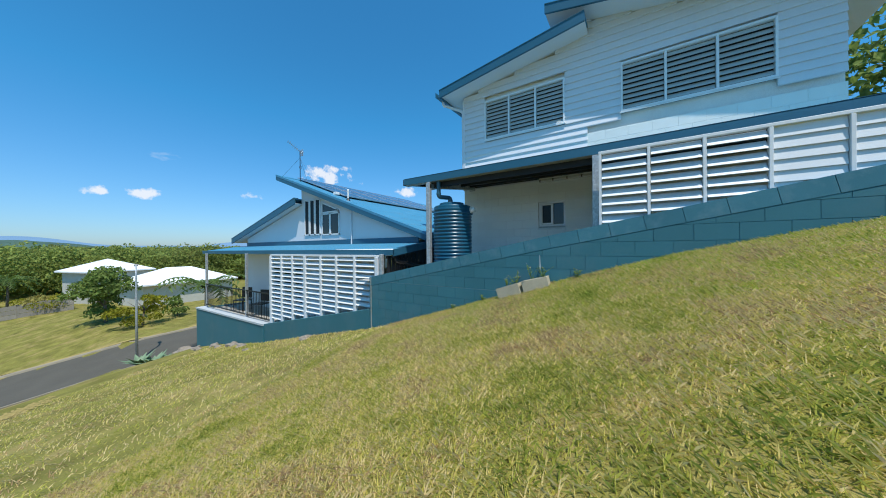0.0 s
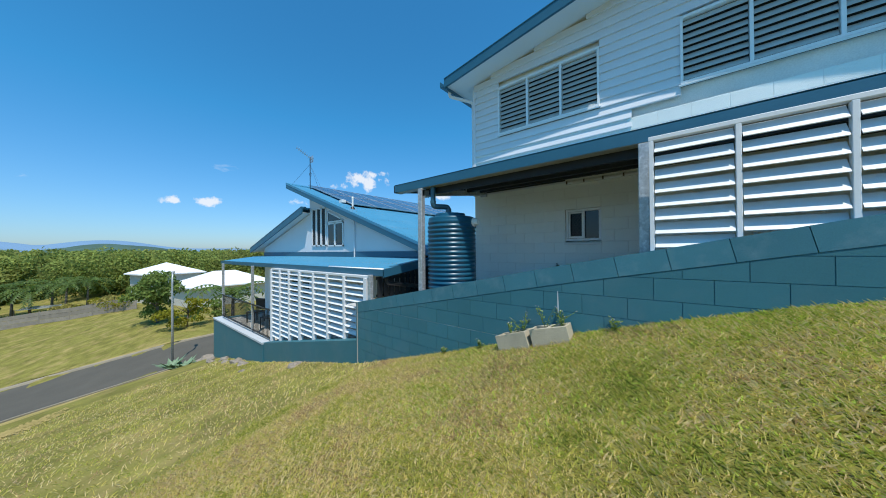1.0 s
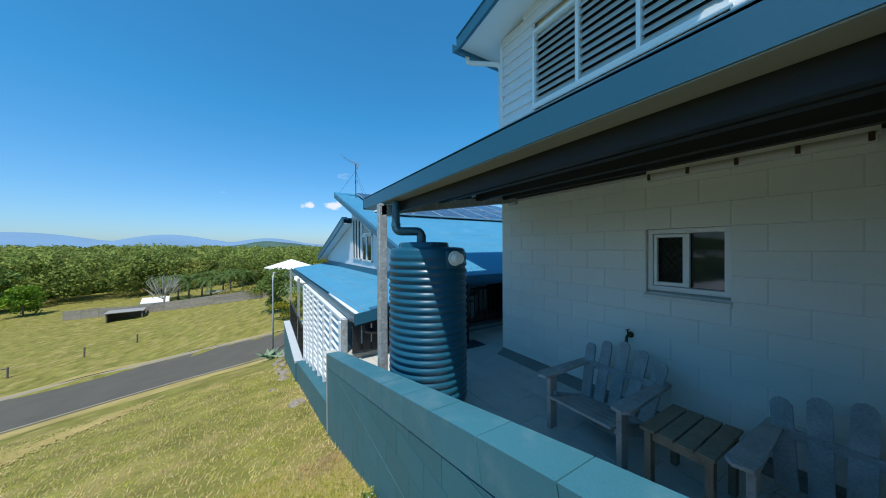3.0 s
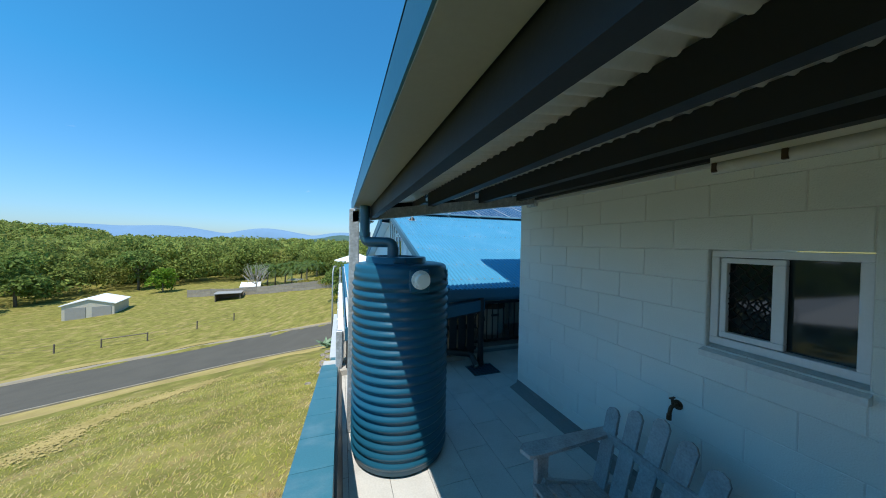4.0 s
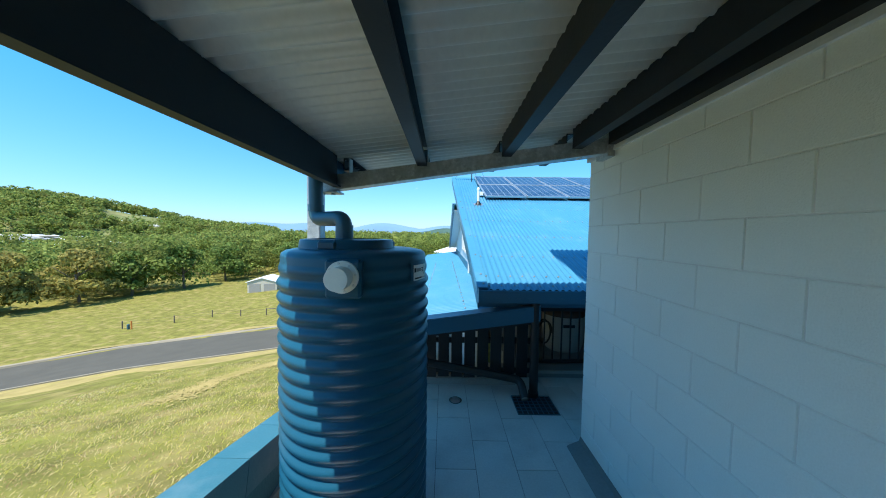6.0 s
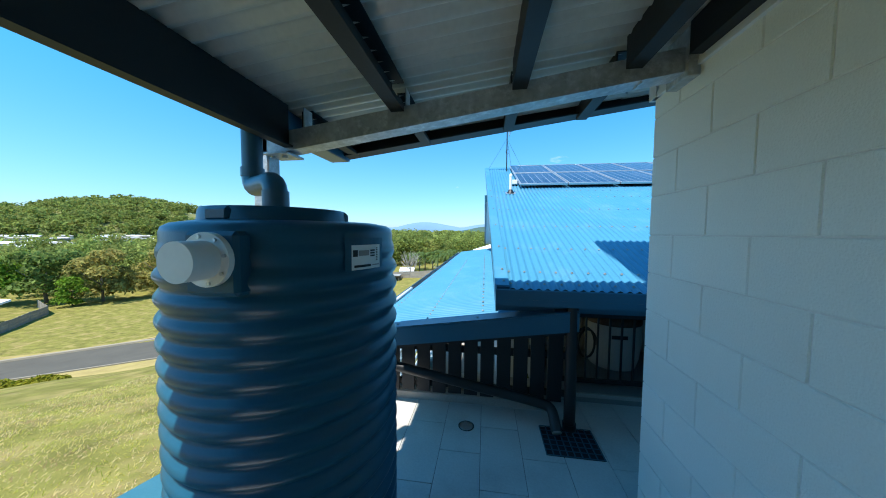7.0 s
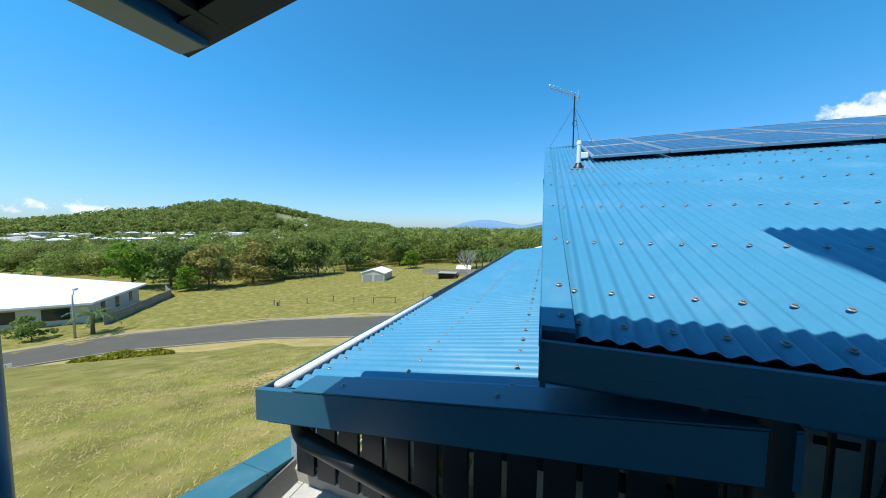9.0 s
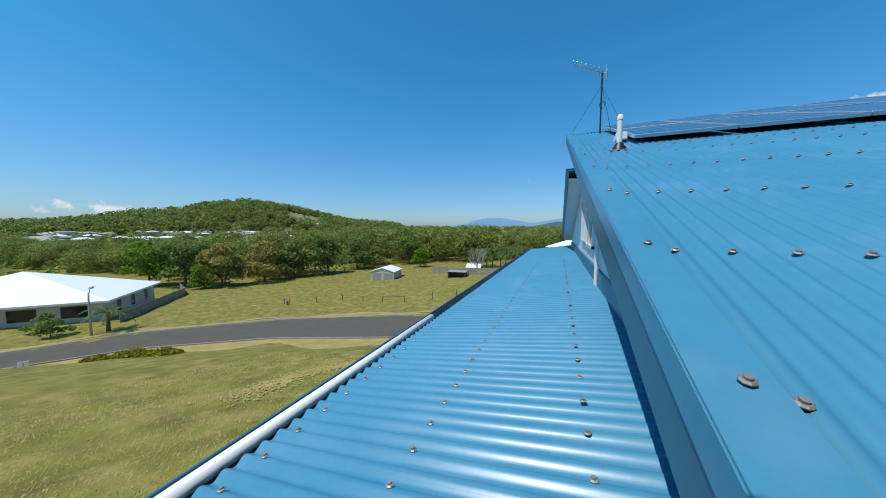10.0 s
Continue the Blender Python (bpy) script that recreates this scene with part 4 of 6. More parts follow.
# verandah roof
VX0, VZ0, VX1, VZ1, VY0, VY1 = -1.99, 0.695, GX - 0.005, 0.895, 0.92, 12.4
vr = Geo()
vs = (VZ1 - VZ0) / (VX1 - VX0)
corrugated(vr, (VX0, VY0 + 0.05, VZ0), (0, 1, 0), (1, 0, vs), VY1 - VY0 - 0.05, (VX1 - VX0) * math.hypot(1, vs), pitch=0.0695, per=8, amp=0.009)
ver = part("verandah_roof", vr, M_ROOF, low, "low-pitched blue corrugated roof", smooth=True)
part("verandah_gutter", Geo().prism([(-2.09, 0.58), (-1.97, 0.58), (-1.97, 0.66), (-1.98, 0.66), (-1.98, 0.59), (-2.08, 0.59), (-2.08, 0.71), (-2.09, 0.71)], 1, VY0 - 0.02, VY1), M_TRIM, ver)
part("gutter_bead", Geo().tube([(-2.035, 0.97, 0.70), (-2.035, 3.04, 0.70)], 0.027, 12), M_ROOFW, ver, "white foam tube in the gutter", smooth=True)
part("end_fascia", Geo().prism([(-2.09, 0.56), (-0.12, 0.83), (-0.12, 0.985), (-2.09, 0.715)], 1, VY0 - 0.03, VY0), M_TRIM, ver)
part("end_flashing", Geo().prism([(-1.85, 0.752), (-0.12, 0.99), (-0.12, 0.996), (-1.85, 0.758)], 1, VY0 - 0.032, VY0 + 0.12), M_TRIM, ver)
part("wall_flashing", Geo().box(GX - 0.03, GX, 1.36, 11.7, 0.90, 1.06), M_TRIM, low)
part("ceiling_board", Geo().prism([(-2.0, 0.60), (GX, 0.80), (GX, 0.805), (-2.0, 0.605)], 1, VY0 + 0.01, VY1 - 0.05), M_WHITE, ver)


# ---- trees ----
def leaf_cloud(rng, blobs, count, size, flat=0.75):
    """Small leaf clumps spread over the skins of several blobs: points and faces."""
    c = np.array([b[:3] for b in blobs])
    r = np.array([b[3] for b in blobs])
    pick = rng.choice(len(blobs), count, p=r**2 / (r**2).sum())
    d = rng.normal(size=(count, 3))
    d[:, 2] = np.where(d[:, 2] < -0.3, -d[:, 2], d[:, 2])
    d /= np.linalg.norm(d, axis=1)[:, None]
    p = c[pick] + d * r[pick][:, None] * (0.75 + 0.35 * rng.random(count))[:, None] * (1, 1, flat)
    nrm = d + rng.normal(size=(count, 3)) * 0.55
    nrm /= np.linalg.norm(nrm, axis=1)[:, None]
    a = np.cross(nrm, rng.normal(size=(count, 3)))
    a /= np.linalg.norm(a, axis=1)[:, None]
    b = np.cross(nrm, a)
    s = size * (0.6 + 0.8 * rng.random(count))[:, None]
    v = np.stack([p - a * s, p - b * s * 0.55 + nrm * s * 0.15, p + a * s, p + b * s * 0.6 + nrm * s * 0.1], 1).reshape(-1, 3)
    f = np.arange(4 * count).reshape(-1, 4)
    return v, f


def crown_blobs(rng, h, w, n=9, low=0.25):
    out = []
    for k in range(n):
        a, q = rng.random() * 6.283, rng.random() ** 0.6
        zz = low + (1 - low) * rng.random()
        wide = w * 0.5 * q * math.sin(math.pi * min(0.95, 0.25 + 0.65 * zz))
        out.append((wide * math.cos(a), wide * math.sin(a), h * (0.12 + 0.76 * zz), w * (0.16 + 0.12 * rng.random())))
    return out


def limbs(rng, h, w, n=5, r=0.16):
    g = Geo()
    top = (rng.normal() * 0.15, rng.normal() * 0.15, h * 0.55)
    g.tube([(0, 0, -0.4), (top[0] * 0.4, top[1] * 0.4, h * 0.25), top], [r, r * 0.75, r * 0.5], 7)
    for k in range(n):
        a = 6.283 * k / n + rng.random()
        z0 = h * (0.25 + 0.25 * rng.random())
        g.tube([(top[0] * 0.5, top[1] * 0.5, z0), (w * 0.16 * math.cos(a), w * 0.16 * math.sin(a), z0 + h * 0.15), (w * 0.33 * math.cos(a), w * 0.33 * math.sin(a), z0 + h * 0.32)], [r * 0.45, r * 0.3, r * 0.12], 5)
    return g


def tree(name, label, x, y, h, w, seed, leaf=M_LEAF, count=900, size=0.22, group="", z=None, n=10, low=0.15):
    rng = np.random.default_rng(seed)
    t = empty(name, label, "tree" if h > 2.2 else "shrub", group)
    part("trunk", limbs(rng, h, w, 5, 0.028 * h), M_BARK, t, smooth=True)
    v, f = leaf_cloud(rng, crown_blobs(rng, h, w, n, low), count, size)
    g = Geo()
    g.v, g.f = v.tolist(), f.tolist()
    part("crown", g, leaf, t)
    return settle(t, x, y, z=z)


def forest_mesh(name, spots, templates, material, label):
    """Many trees in one mesh: spots are (x, y, z, size, kind, turn)."""
    vs, fs, k = [], [], 0
    for x, y, z, s, kind, turn in spots:
        v, f = templates[kind]
        c, sn = math.cos(turn), math.sin(turn)
        q = v * s
        q = np.c_[q[:, 0] * c - q[:, 1] * sn + x, q[:, 0] * sn + q[:, 1] * c + y, q[:, 2] + z]
        vs.append(q)
        fs.append(f + k)
        k += len(v)
    g = Geo()
    me = bpy.data.meshes.new(name)
    v, f = np.concatenate(vs), np.concatenate(fs)
    me.from_pydata(v.tolist(), [], f.tolist())
    me.materials.append(material)
    return tagged(new(name, me), label, "forest", kind="stuff")


rng = np.random.default_rng(5)
near_kinds = [leaf_cloud(rng, crown_blobs(rng, 1.0, 1.05, 16, 0.02), 1250, 0.030, 0.8) for _ in range(6)]
far_kinds = [leaf_cloud(rng, crown_blobs(rng, 1.0, 1.2, 9, 0.1), 110, 0.10, 0.8) for _ in range(5)]

# the edge of the wood beyond the field, from the white house round to the palms
EDGE = [(-130, 16), (-80, 22), (-56, 24), (-43, 27), (-38, 33), (-36, 40), (-33, 48), (-27, 60), (-14, 66), (-2, 70), (14, 70), (40, 72), (90, 78)]


def edge_at(u):
    p = np.array(EDGE, float)
    s = np.r_[0, np.cumsum(np.hypot(*np.diff(p, axis=0).T))]
    q = u * s[-1]
    return np.interp(q, s, p[:, 0]), np.interp(q, s, p[:, 1])


spots = []
for k in range(390):
    x, y = edge_at(rng.random())
    depth = rng.random() ** 1.3 * 38
    d = Vector((x + 2, y, 0)).normalized()
    px, py = x + d.x * depth + rng.normal() * 1.0, y + d.y * depth + rng.normal() * 1.0
    s = (5.8 + 2.2 * rng.random() + 0.015 * depth) * lerp_table(math.degrees(math.atan2(px + 1, py)), [-70, -52], [0.62, 1.0])
    spots.append((*lay(px, py, -6.3), s * spread_at(px, py), int(rng.integers(6)), rng.random() * 6.28))
forest_mesh("woodland_edge", spots, near_kinds, M_LEAF, "dense green woodland edge behind the field")
spots = []
while len(spots) < 2700:
    az = math.radians(-100 + 165 * rng.random())
    dist = 75 * (14.0 ** rng.random())
    px, py = -2 + dist * math.sin(az), dist * math.cos(az)
    s = 6.0 + 3.0 * rng.random() + 0.004 * dist
    spots.append((*lay(px, py, lerp_table(math.degrees(az), [-55, -30], [-13.5, -9.2])), s * (1 + dist / 1500) * spread_at(px, py), int(rng.integers(5)), rng.random() * 6.28))
forest_mesh("far_woodland", spots, far_kinds, M_LEAF, "flat woodland stretching to the horizon")


# ---- hills and mountains ----
def ridge(name, az0, az1, dist, depth, height, material, label, base=-8, n=90, m=16, rough=0.25, seed=0.0):
    """A hill whose skyline is a function of bearing."""
    rows = []
    for j in range(m + 1):
        v = j / m
        row = []
        for i in range(n + 1):
            u = i / n
            az = math.radians(az0 + (az1 - az0) * u)
            d = dist + depth * (v - 0.5)
            h = height(u) * math.sin(math.pi * min(1, v * 1.0)) ** 0.8
            h *= 1 + rough * noise.noise(Vector((u * 9 + seed, v * 3, seed)))
            row.append(lay(-2 + d * math.sin(az), d * math.cos(az), base + h))
        rows.append(row)
    return tagged(part(name, Geo().grid(rows), material, smooth=True), label, "hill", kind="structure")


bell = lambda u, c, w: math.exp(-((u - c) / w) ** 2)
hill_h = lambda u: 6 + 36 * bell(u, 0.54, 0.17) + 10 * bell(u, 0.30, 0.12) + 10 * bell(u, 0.74, 0.10) + 6 * bell(u, 0.9, 0.1)
ridge("wooded_hill", -84, -30, 520, 300, hill_h, M_FARHILL, "wooded hill with houses on its flank", rough=0.22)
ridge("low_hill", -12, 14, 900, 300, lambda u: 30 * bell(u, 0.5, 0.28), M_FARDARK, "low wooded hill on the skyline", rough=0.2, seed=3)
ridge("far_hill", -104, -78, 900, 300, lambda u: 26 * bell(u, 0.5, 0.25), M_FARDARK, "low dark hill far off", rough=0.2, seed=5)
ridge("mountain_range", -110, 40, 3600, 500, lambda u: 40 + 130 * abs(noise.noise(Vector((u * 13, 0.3, 2)))) + 40 * bell(u, 0.66, 0.10) + 30 * bell(u, 0.48, 0.06), M_MOUNT, "mountains on the horizon, tinted blue for haze", n=160, rough=0.15, seed=8)

# houses on the hill, far off
rng = np.random.default_rng(9)
for k in range(110):
    az, dist = (-77 + 28 * rng.random(), 130 + 330 * rng.random() ** 0.7) if k < 100 else (-50 + 6 * rng.random(), 405 + 25 * rng.random())
    a = math.radians(az)
    x, y = -2 + dist * math.sin(a), dist * math.cos(a)
    zz = -13.6 + (7.5 + 0.004 * dist) * (1 + dist / 1500) - 1.2 if k < 100 else -8 + hill_h((az + 84) / 54) * math.sin(math.pi * ((dist - 520) / 300 + 0.5)) ** 0.8
    w, d, h = 4.5 + 5 * rng.random(), 3 + 2.5 * rng.random(), 1.3
    hs = empty("hillside_house", "distant pale house with a light metal roof", "house", "houses on the far hillside")
    part("wall", Geo().box(-w / 2, w / 2, -d / 2, d / 2, -1.5, h), (M_SHED, M_PALING, M_RENDER)[k % 3], hs)
    part("roof", Geo().add([(-w / 2 - 0.4, -d / 2 - 0.4, h), (w / 2 + 0.4, -d / 2 - 0.4, h), (w / 2 + 0.4, d / 2 + 0.4, h), (-w / 2 - 0.4, d / 2 + 0.4, h), (-w / 4, 0, h + 0.8), (w / 4, 0, h + 0.8)], [(0, 1, 5, 4), (2, 3, 4, 5), (1, 2, 5), (3, 0, 4), (3, 2, 1, 0)]), (M_ROOFW, M_SHEDDOOR, M_ROOFW, M_CONC)[k * 7 % 4], hs)
    settle(hs, x, y, rng.random() * 180, z=zz)


# ---- neighbouring buildings ----
def hip_house(name, label, x, y, z, w, d, h, rise, turn, roof=M_ROOFW, wall=M_RENDER, over=0.5):
    t = empty(name, label, "house")
    part("wall", Geo().box(-w / 2, w / 2, -d / 2, d / 2, 0, h), wall, t)
    a, b = w / 2 + over, d / 2 + over
    k = max(0.01, a - b)
    part("roof", Geo().add([(-a, -b, h), (a, -b, h), (a, b, h), (-a, b, h), (-k, 0, h + rise), (k, 0, h + rise), (-a, -b, h - 0.15), (a, -b, h - 0.15), (a, b, h - 0.15), (-a, b, h - 0.15)], [(0, 1, 5, 4), (2, 3, 4, 5), (1, 2, 5), (3, 0, 4), (0, 6, 7, 1), (1, 7, 8, 2), (2, 8, 9, 3), (3, 9, 6, 0), (6, 9, 8, 7)]), roof, t)
    return settle(t, x, y, turn, z=z)


white = hip_house("white_roofed_house", "low white-walled house with a broad white metal hip roof", -40.0, 9.4, -5.75, 7.5, 12.5, 1.75, 2.0, -44, over=0.45)
wing = part("roof_wing", Geo().add([(1.2, -7.9, 1.75), (5.6, -7.9, 1.75), (5.6, -1.5, 1.75), (1.2, -1.5, 1.75), (3.4, -5.8, 3.0), (3.4, -1.5, 3.0)], [(0, 1, 4), (1, 2, 5, 4), (3, 0, 4, 5), (0, 3, 2, 1)]), M_ROOFW, white)
part("wing_wall", Geo().box(1.6, 5.2, -7.5, -2.0, 0, 1.74), M_RENDER, white)
part("garage_door", Geo().box(3.752, 3.78, -1.6, -0.2, 0.02, 1.35), M_BROWN, white, "dark brown timber door")
for k, yy in enumerate((2.0, 4.6)):
    part("window", Geo().box(3.752, 3.775, yy - 0.7, yy + 0.7, 0.55, 1.4), M_GLASS, white)
for k, xx in enumerate((-2.2, 0.0, 2.0)):
    part("window", Geo().box(xx - 0.25, xx + 0.25, 6.252, 6.28, 0.5, 1.4), M_GLASS, white)
hip_house("garden_house", "white-roofed house on posts among shrubs beyond the street", 0.9, 56.0, -6.3, 5.9, 6.0, 4.5, 1.5, 15, wall=M_RENDER)
hip_house("street_house", "white-roofed house beside the street", 5.7, 46.0, -5.9, 9.2, 6.6, 2.8, 1.7, 8)


def gable_shed(name, label, x, y, z, w, d, h, rise, turn, doors=2):
    t = empty(name, label, "shed")
    part("wall", Geo().prism([(-w / 2, 0), (w / 2, 0), (w / 2, h), (0, h + rise), (-w / 2, h)], 1, -d / 2, d / 2), M_SHED, t)
    for s in (-1, 1):
        part("roof", Geo().prism([(0, h + rise + 0.02), (s * (w / 2 + 0.15), h - 0.03), (s * (w / 2 + 0.15), h + 0.04), (0, h + rise + 0.09)], 1, -d / 2 - 0.1, d / 2 + 0.1), M_ROOFW, t)
    for k in range(doors):
        c = -w / 4 + k * w / 2 if doors == 2 else 0
        part("roller_door", Geo().box(c - w * 0.19, c + w * 0.19, -d / 2 - 0.03, -d / 2 - 0.002, 0, h * 0.86), M_SHEDDOOR, t)
    return settle(t, x, y, turn, z=z)


gable_shed("garage_shed", "beige steel garage with two roller doors in the field", -24.0, 36.3, -5.95, 3.3, 3.4, 1.4, 0.48, 12)


# ---- lower house details ----
def fixed_window(y0, y1, outline, parent, fill=M_GLASS):
    w = part("window", Geo().prism(outline, 0, GX - 0.012, GX - 0.004), fill, parent)
    f = Geo()
    n = len(outline)
    for i in range(n):
        (ya, za), (yb, zb) = outline[i], outline[(i + 1) % n]
        d = Vector((yb - ya, zb - za)).normalized() * 0.02
        nn = Vector((-d.y, d.x))
        f.prism([(ya - d.x - nn.x, za - d.y - nn.y), (yb + d.x - nn.x, zb + d.y - nn.y), (yb + d.x + nn.x, zb + d.y + nn.y), (ya - d.x + nn.x, za - d.y + nn.y)], 0, GX - 0.035, GX - 0.002)
    part("window_frame", f, M_ALU, w)
    return w


roof_line = lambda y: EZ + SLOPE * (y - EY)
for ya, yb in ((6.90, 6.62), (6.56, 6.28), (6.22, 5.94)):
    fixed_window(ya, yb, [(yb, 1.28), (ya, 1.28), (ya, 2.60), (yb, 2.56)], low, M_DARK)
fixed_window(5.78, 4.85, [(4.85, 1.26), (5.32, 1.26), (5.32, 2.0), (4.85, 2.0)], low)
fixed_window(5.78, 4.85, [(5.36, 1.26), (5.80, 1.26), (5.80, 2.0), (5.36, 2.0)], low)
fixed_window(5.78, 4.85, [(4.85, 2.06), (5.80, 2.06), (5.80, 2.42), (4.95, 2.12)], low)
part("wall_pipe", Geo().tube([(GX - 0.04, 4.18, 0.85), (GX - 0.04, 4.18, 2.15)], 0.022, 8), M_WHITE, low)
part("sliding_door", Geo().box(GX - 0.03, GX - 0.004, 7.2, 9.2, -1.82, 0.1), M_GLASS, low, "dark glass sliding door")
part("door_frame", Geo().box(GX - 0.04, GX - 0.002, 9.2, 9.3, -1.82, 0.15), M_ALU, low)

# screws of the two roofs
screw_me = Geo().lathe([(0.0125, 0), (0.0125, 0.002), (0.009, 0.0045), (0.0065, 0.0045), (0.0065, 0.009), (0, 0.009)], 0, 0, 8).mesh("roof_screw", M_SCREW)
tilt = math.degrees(math.atan(SLOPE))
for y in (1.035, 1.247, 1.785, 2.53, 3.36, 4.2, 4.75, 5.4):
    for k in range(24):
        x = -0.644 + 0.139 * (k - 1) if k else -0.703 - 0.0171 * (y - 1.0)
        if y > 4.9 and x > -0.3:
            continue
        ob = new("roof_screw", screw_me)
        ob.parent = main
        ob.matrix_basis = pose(x, y, roof_line(y) + (0.041 if k == 0 else 0.019), tilt, 0, 0)
vt = -math.degrees(math.atan(vs))
for x in (-1.90, -1.40, -0.88):
    for k in range(48):
        y = VY0 + 0.13 + (0.139 if x < -1 else 0.185) * k + (0.05 if x > -1 else 0.0)
        if y > 7.5 and k % 2:
            continue
        ob = new("roof_screw", screw_me)
        ob.parent = ver
        ob.matrix_basis = pose(x, y, VZ0 + vs * (x - VX0) + 0.010, 0, vt, 0)
for x in (-1.62, -0.92, -0.3):
    for dy, dz in ((0.04, 0.0),):
        ob = new("roof_screw", screw_me)
        ob.parent = ver
        ob.matrix_basis = pose(x, VY0 + dy, 0.875 + dz + 0.1375 * (x + 1), 0 if dy > 0 else 90, 0, 0)

# vent pipe and solar panels
vent = empty("vent_pipe", "white plastic vent pipe with a dark rubber boot on the roof", "vent pipe")
vx, vy = -0.37, 4.62
vz = roof_line(vy)
part("pipe", Geo().lathe([(0.029, vz - 0.05), (0.029, vz + 0.34), (0.033, vz + 0.34), (0.033, vz + 0.375), (0.022, vz + 0.40), (0, vz + 0.405)], vx, vy, 20), M_WPLASTIC, vent, smooth=True, sharp=40)
part("boot", Geo().lathe([(0.085, vz - 0.035), (0.075, vz + 0.02), (0.05, vz + 0.05), (0.04, vz + 0.08)], vx, vy, 20), M_BLACK, vent, smooth=True)
part("flashing", Geo().box(-0.1, 0.1, -0.1, 0.1, 0.006, 0.012, 0, Matrix.Translation((vx, vy, vz + 0.006)) @ Matrix.Rotation(math.atan(SLOPE), 4, "X")), M_SILVER, vent, "pale metal flashing")


def solar_panel():
    t = empty("solar_panel", "dark blue solar panel in a silver frame on the roof", "solar panel", "solar panels on the roof")
    w, h = 1.0, 1.62
    part("cell_sheet", Geo().box(0.015, w - 0.015, 0.015, h - 0.015, 0.0, 0.030), M_PANEL, t)
    f = Geo()
    for a, b, c, d in ((0, w, 0, 0.032), (0, w, h - 0.032, h), (0, 0.032, 0.032, h - 0.032), (w - 0.032, w, 0.032, h - 0.032)):
        f.box(a, b, c, d, -0.005, 0.036, 0.002)
    part("frame", f, M_SILVER, t)
    return t


first = None
for row in range(2):
    for k in range(7):
        y = 5.05 + row * 1.66 * math.cos(math.atan(SLOPE))
        m = Matrix.Translation((-0.14 + 1.02 * k, y, roof_line(y) + 0.085)) @ Matrix.Rotation(math.atan(SLOPE), 4, "X")
        if first is None:
            first = solar_panel()
            first.matrix_basis = m
        else:
            copy_thing(first, m)
for x in (0.2, 2.0, 4.0):
    for y in (5.5, 6.2, 7.0, 7.6):
        part("panel_clamp", Geo().box(x - 0.03, x + 0.03, y - 0.03, y + 0.03, roof_line(y), roof_line(y) + 0.09), M_SILVER, main)

# antenna
ant = empty("antenna", "rooftop television antenna on a guyed mast", "antenna")
ax, ay = -0.25, 7.75
az0 = roof_line(ay)
part("mast", Geo().tube([(ax, ay, az0 - 0.02), (ax, ay, 4.78)], 0.016, 8), M_BLACK, ant)
part("boom", Geo().tube([(ax + 0.10, ay, 4.70), (ax - 0.55, ay - 0.1, 4.98)], 0.012, 6), M_SILVER, ant)
for k in range(9):
    t = k / 8
    c = Vector((ax + 0.10 - 0.65 * t, ay - 0.1 * t, 4.70 + 0.28 * t))
    part("element", Geo().tube([tuple(c + Vector((0.02, 0.14 - 0.05 * t, -0.03))), tuple(c - Vector((0.02, 0.14 - 0.05 * t, -0.03)))], 0.005, 4), M_SILVER, ant)
part("reflector", Geo().box(ax + 0.06, ax + 0.07, ay - 0.12, ay + 0.12, 4.58, 4.84), M_SILVER, ant)
for dx, dy in ((-0.55, 0.35), (0.5, 0.3), (0.1, -0.9)):
    part("guy_wire", Geo().tube([(ax, ay, 4.5), (ax + dx, ay + dy, min(roof_line(ay + dy), RZ) + 0.02)], 0.004, 4), M_BLACK, ant)
part("cable_loop", Geo().tube([(ax + 0.02 + 0.05 * math.sin(a), ay, 4.1 + 0.07 * math.cos(a)) for a in (0.6 * k for k in range(11))], 0.006, 5), M_BLACK, ant)
solo("junction_box", Geo().box(-0.30, -0.16, 5.35, 5.55, roof_line(5.45) + 0.02, roof_line(5.45) + 0.12, 0.01), M_WPLASTIC, "small white junction box on the roof", "junction box")

# ---- verandah of the lower house ----
vscreen = empty("verandah_screen", "white louvre screens closing the verandah", "screen")
VS = [6.25, 5.58, 4.96, 4.30, 3.54, 2.86, 2.14, 1.36]
for i, y in enumerate(VS):
    w = 0.05 if i in (0, 3, 7) else 0.032
    part("stile", Geo().box(-2.205, -2.10, y - w, y + w, low_top(max(y, 1.39)) - 0.005, 0.53, 0.004), M_WHITE, vscreen)
part("top_rail", Geo().box(-2.18, -2.10, 1.25, 6.27, 0.53, 0.58, 0.004), M_WHITE, vscreen)
for a, b in zip(VS, VS[1:]):
    z = 0.47
    while z > low_top(a) + 0.03:
        hi = a - 0.03
        while hi > b and low_top(max(hi, 1.39)) > z - 0.05:
            hi -= 0.04
        lo = b + 0.03
        while lo < hi and low_top(max(lo, 1.39)) > z - 0.05:
            lo += 0.04
        if hi - lo > 0.06:
            part("louvre_blade", Geo().prism([(-0.055, -0.004), (0.055, -0.004), (0.055, 0.004), (-0.055, 0.004)], 1, lo, hi, pose(-2.14, 0, z, 0, -42, 0)), M_WHITE, vscreen)
        z -= 0.138
for y in (8.0, 11.7, 1.22):
    solo("verandah_post", Geo().box(-2.20, -2.12, y - 0.04, y + 0.04, -1.66 if y > 2 else -0.6, 0.60, 0.005), M_GALV, "square galvanised steel verandah post", "post", "verandah posts")
rail = empty("verandah_railing", "black metal balustrade along the verandah edge", "railing")
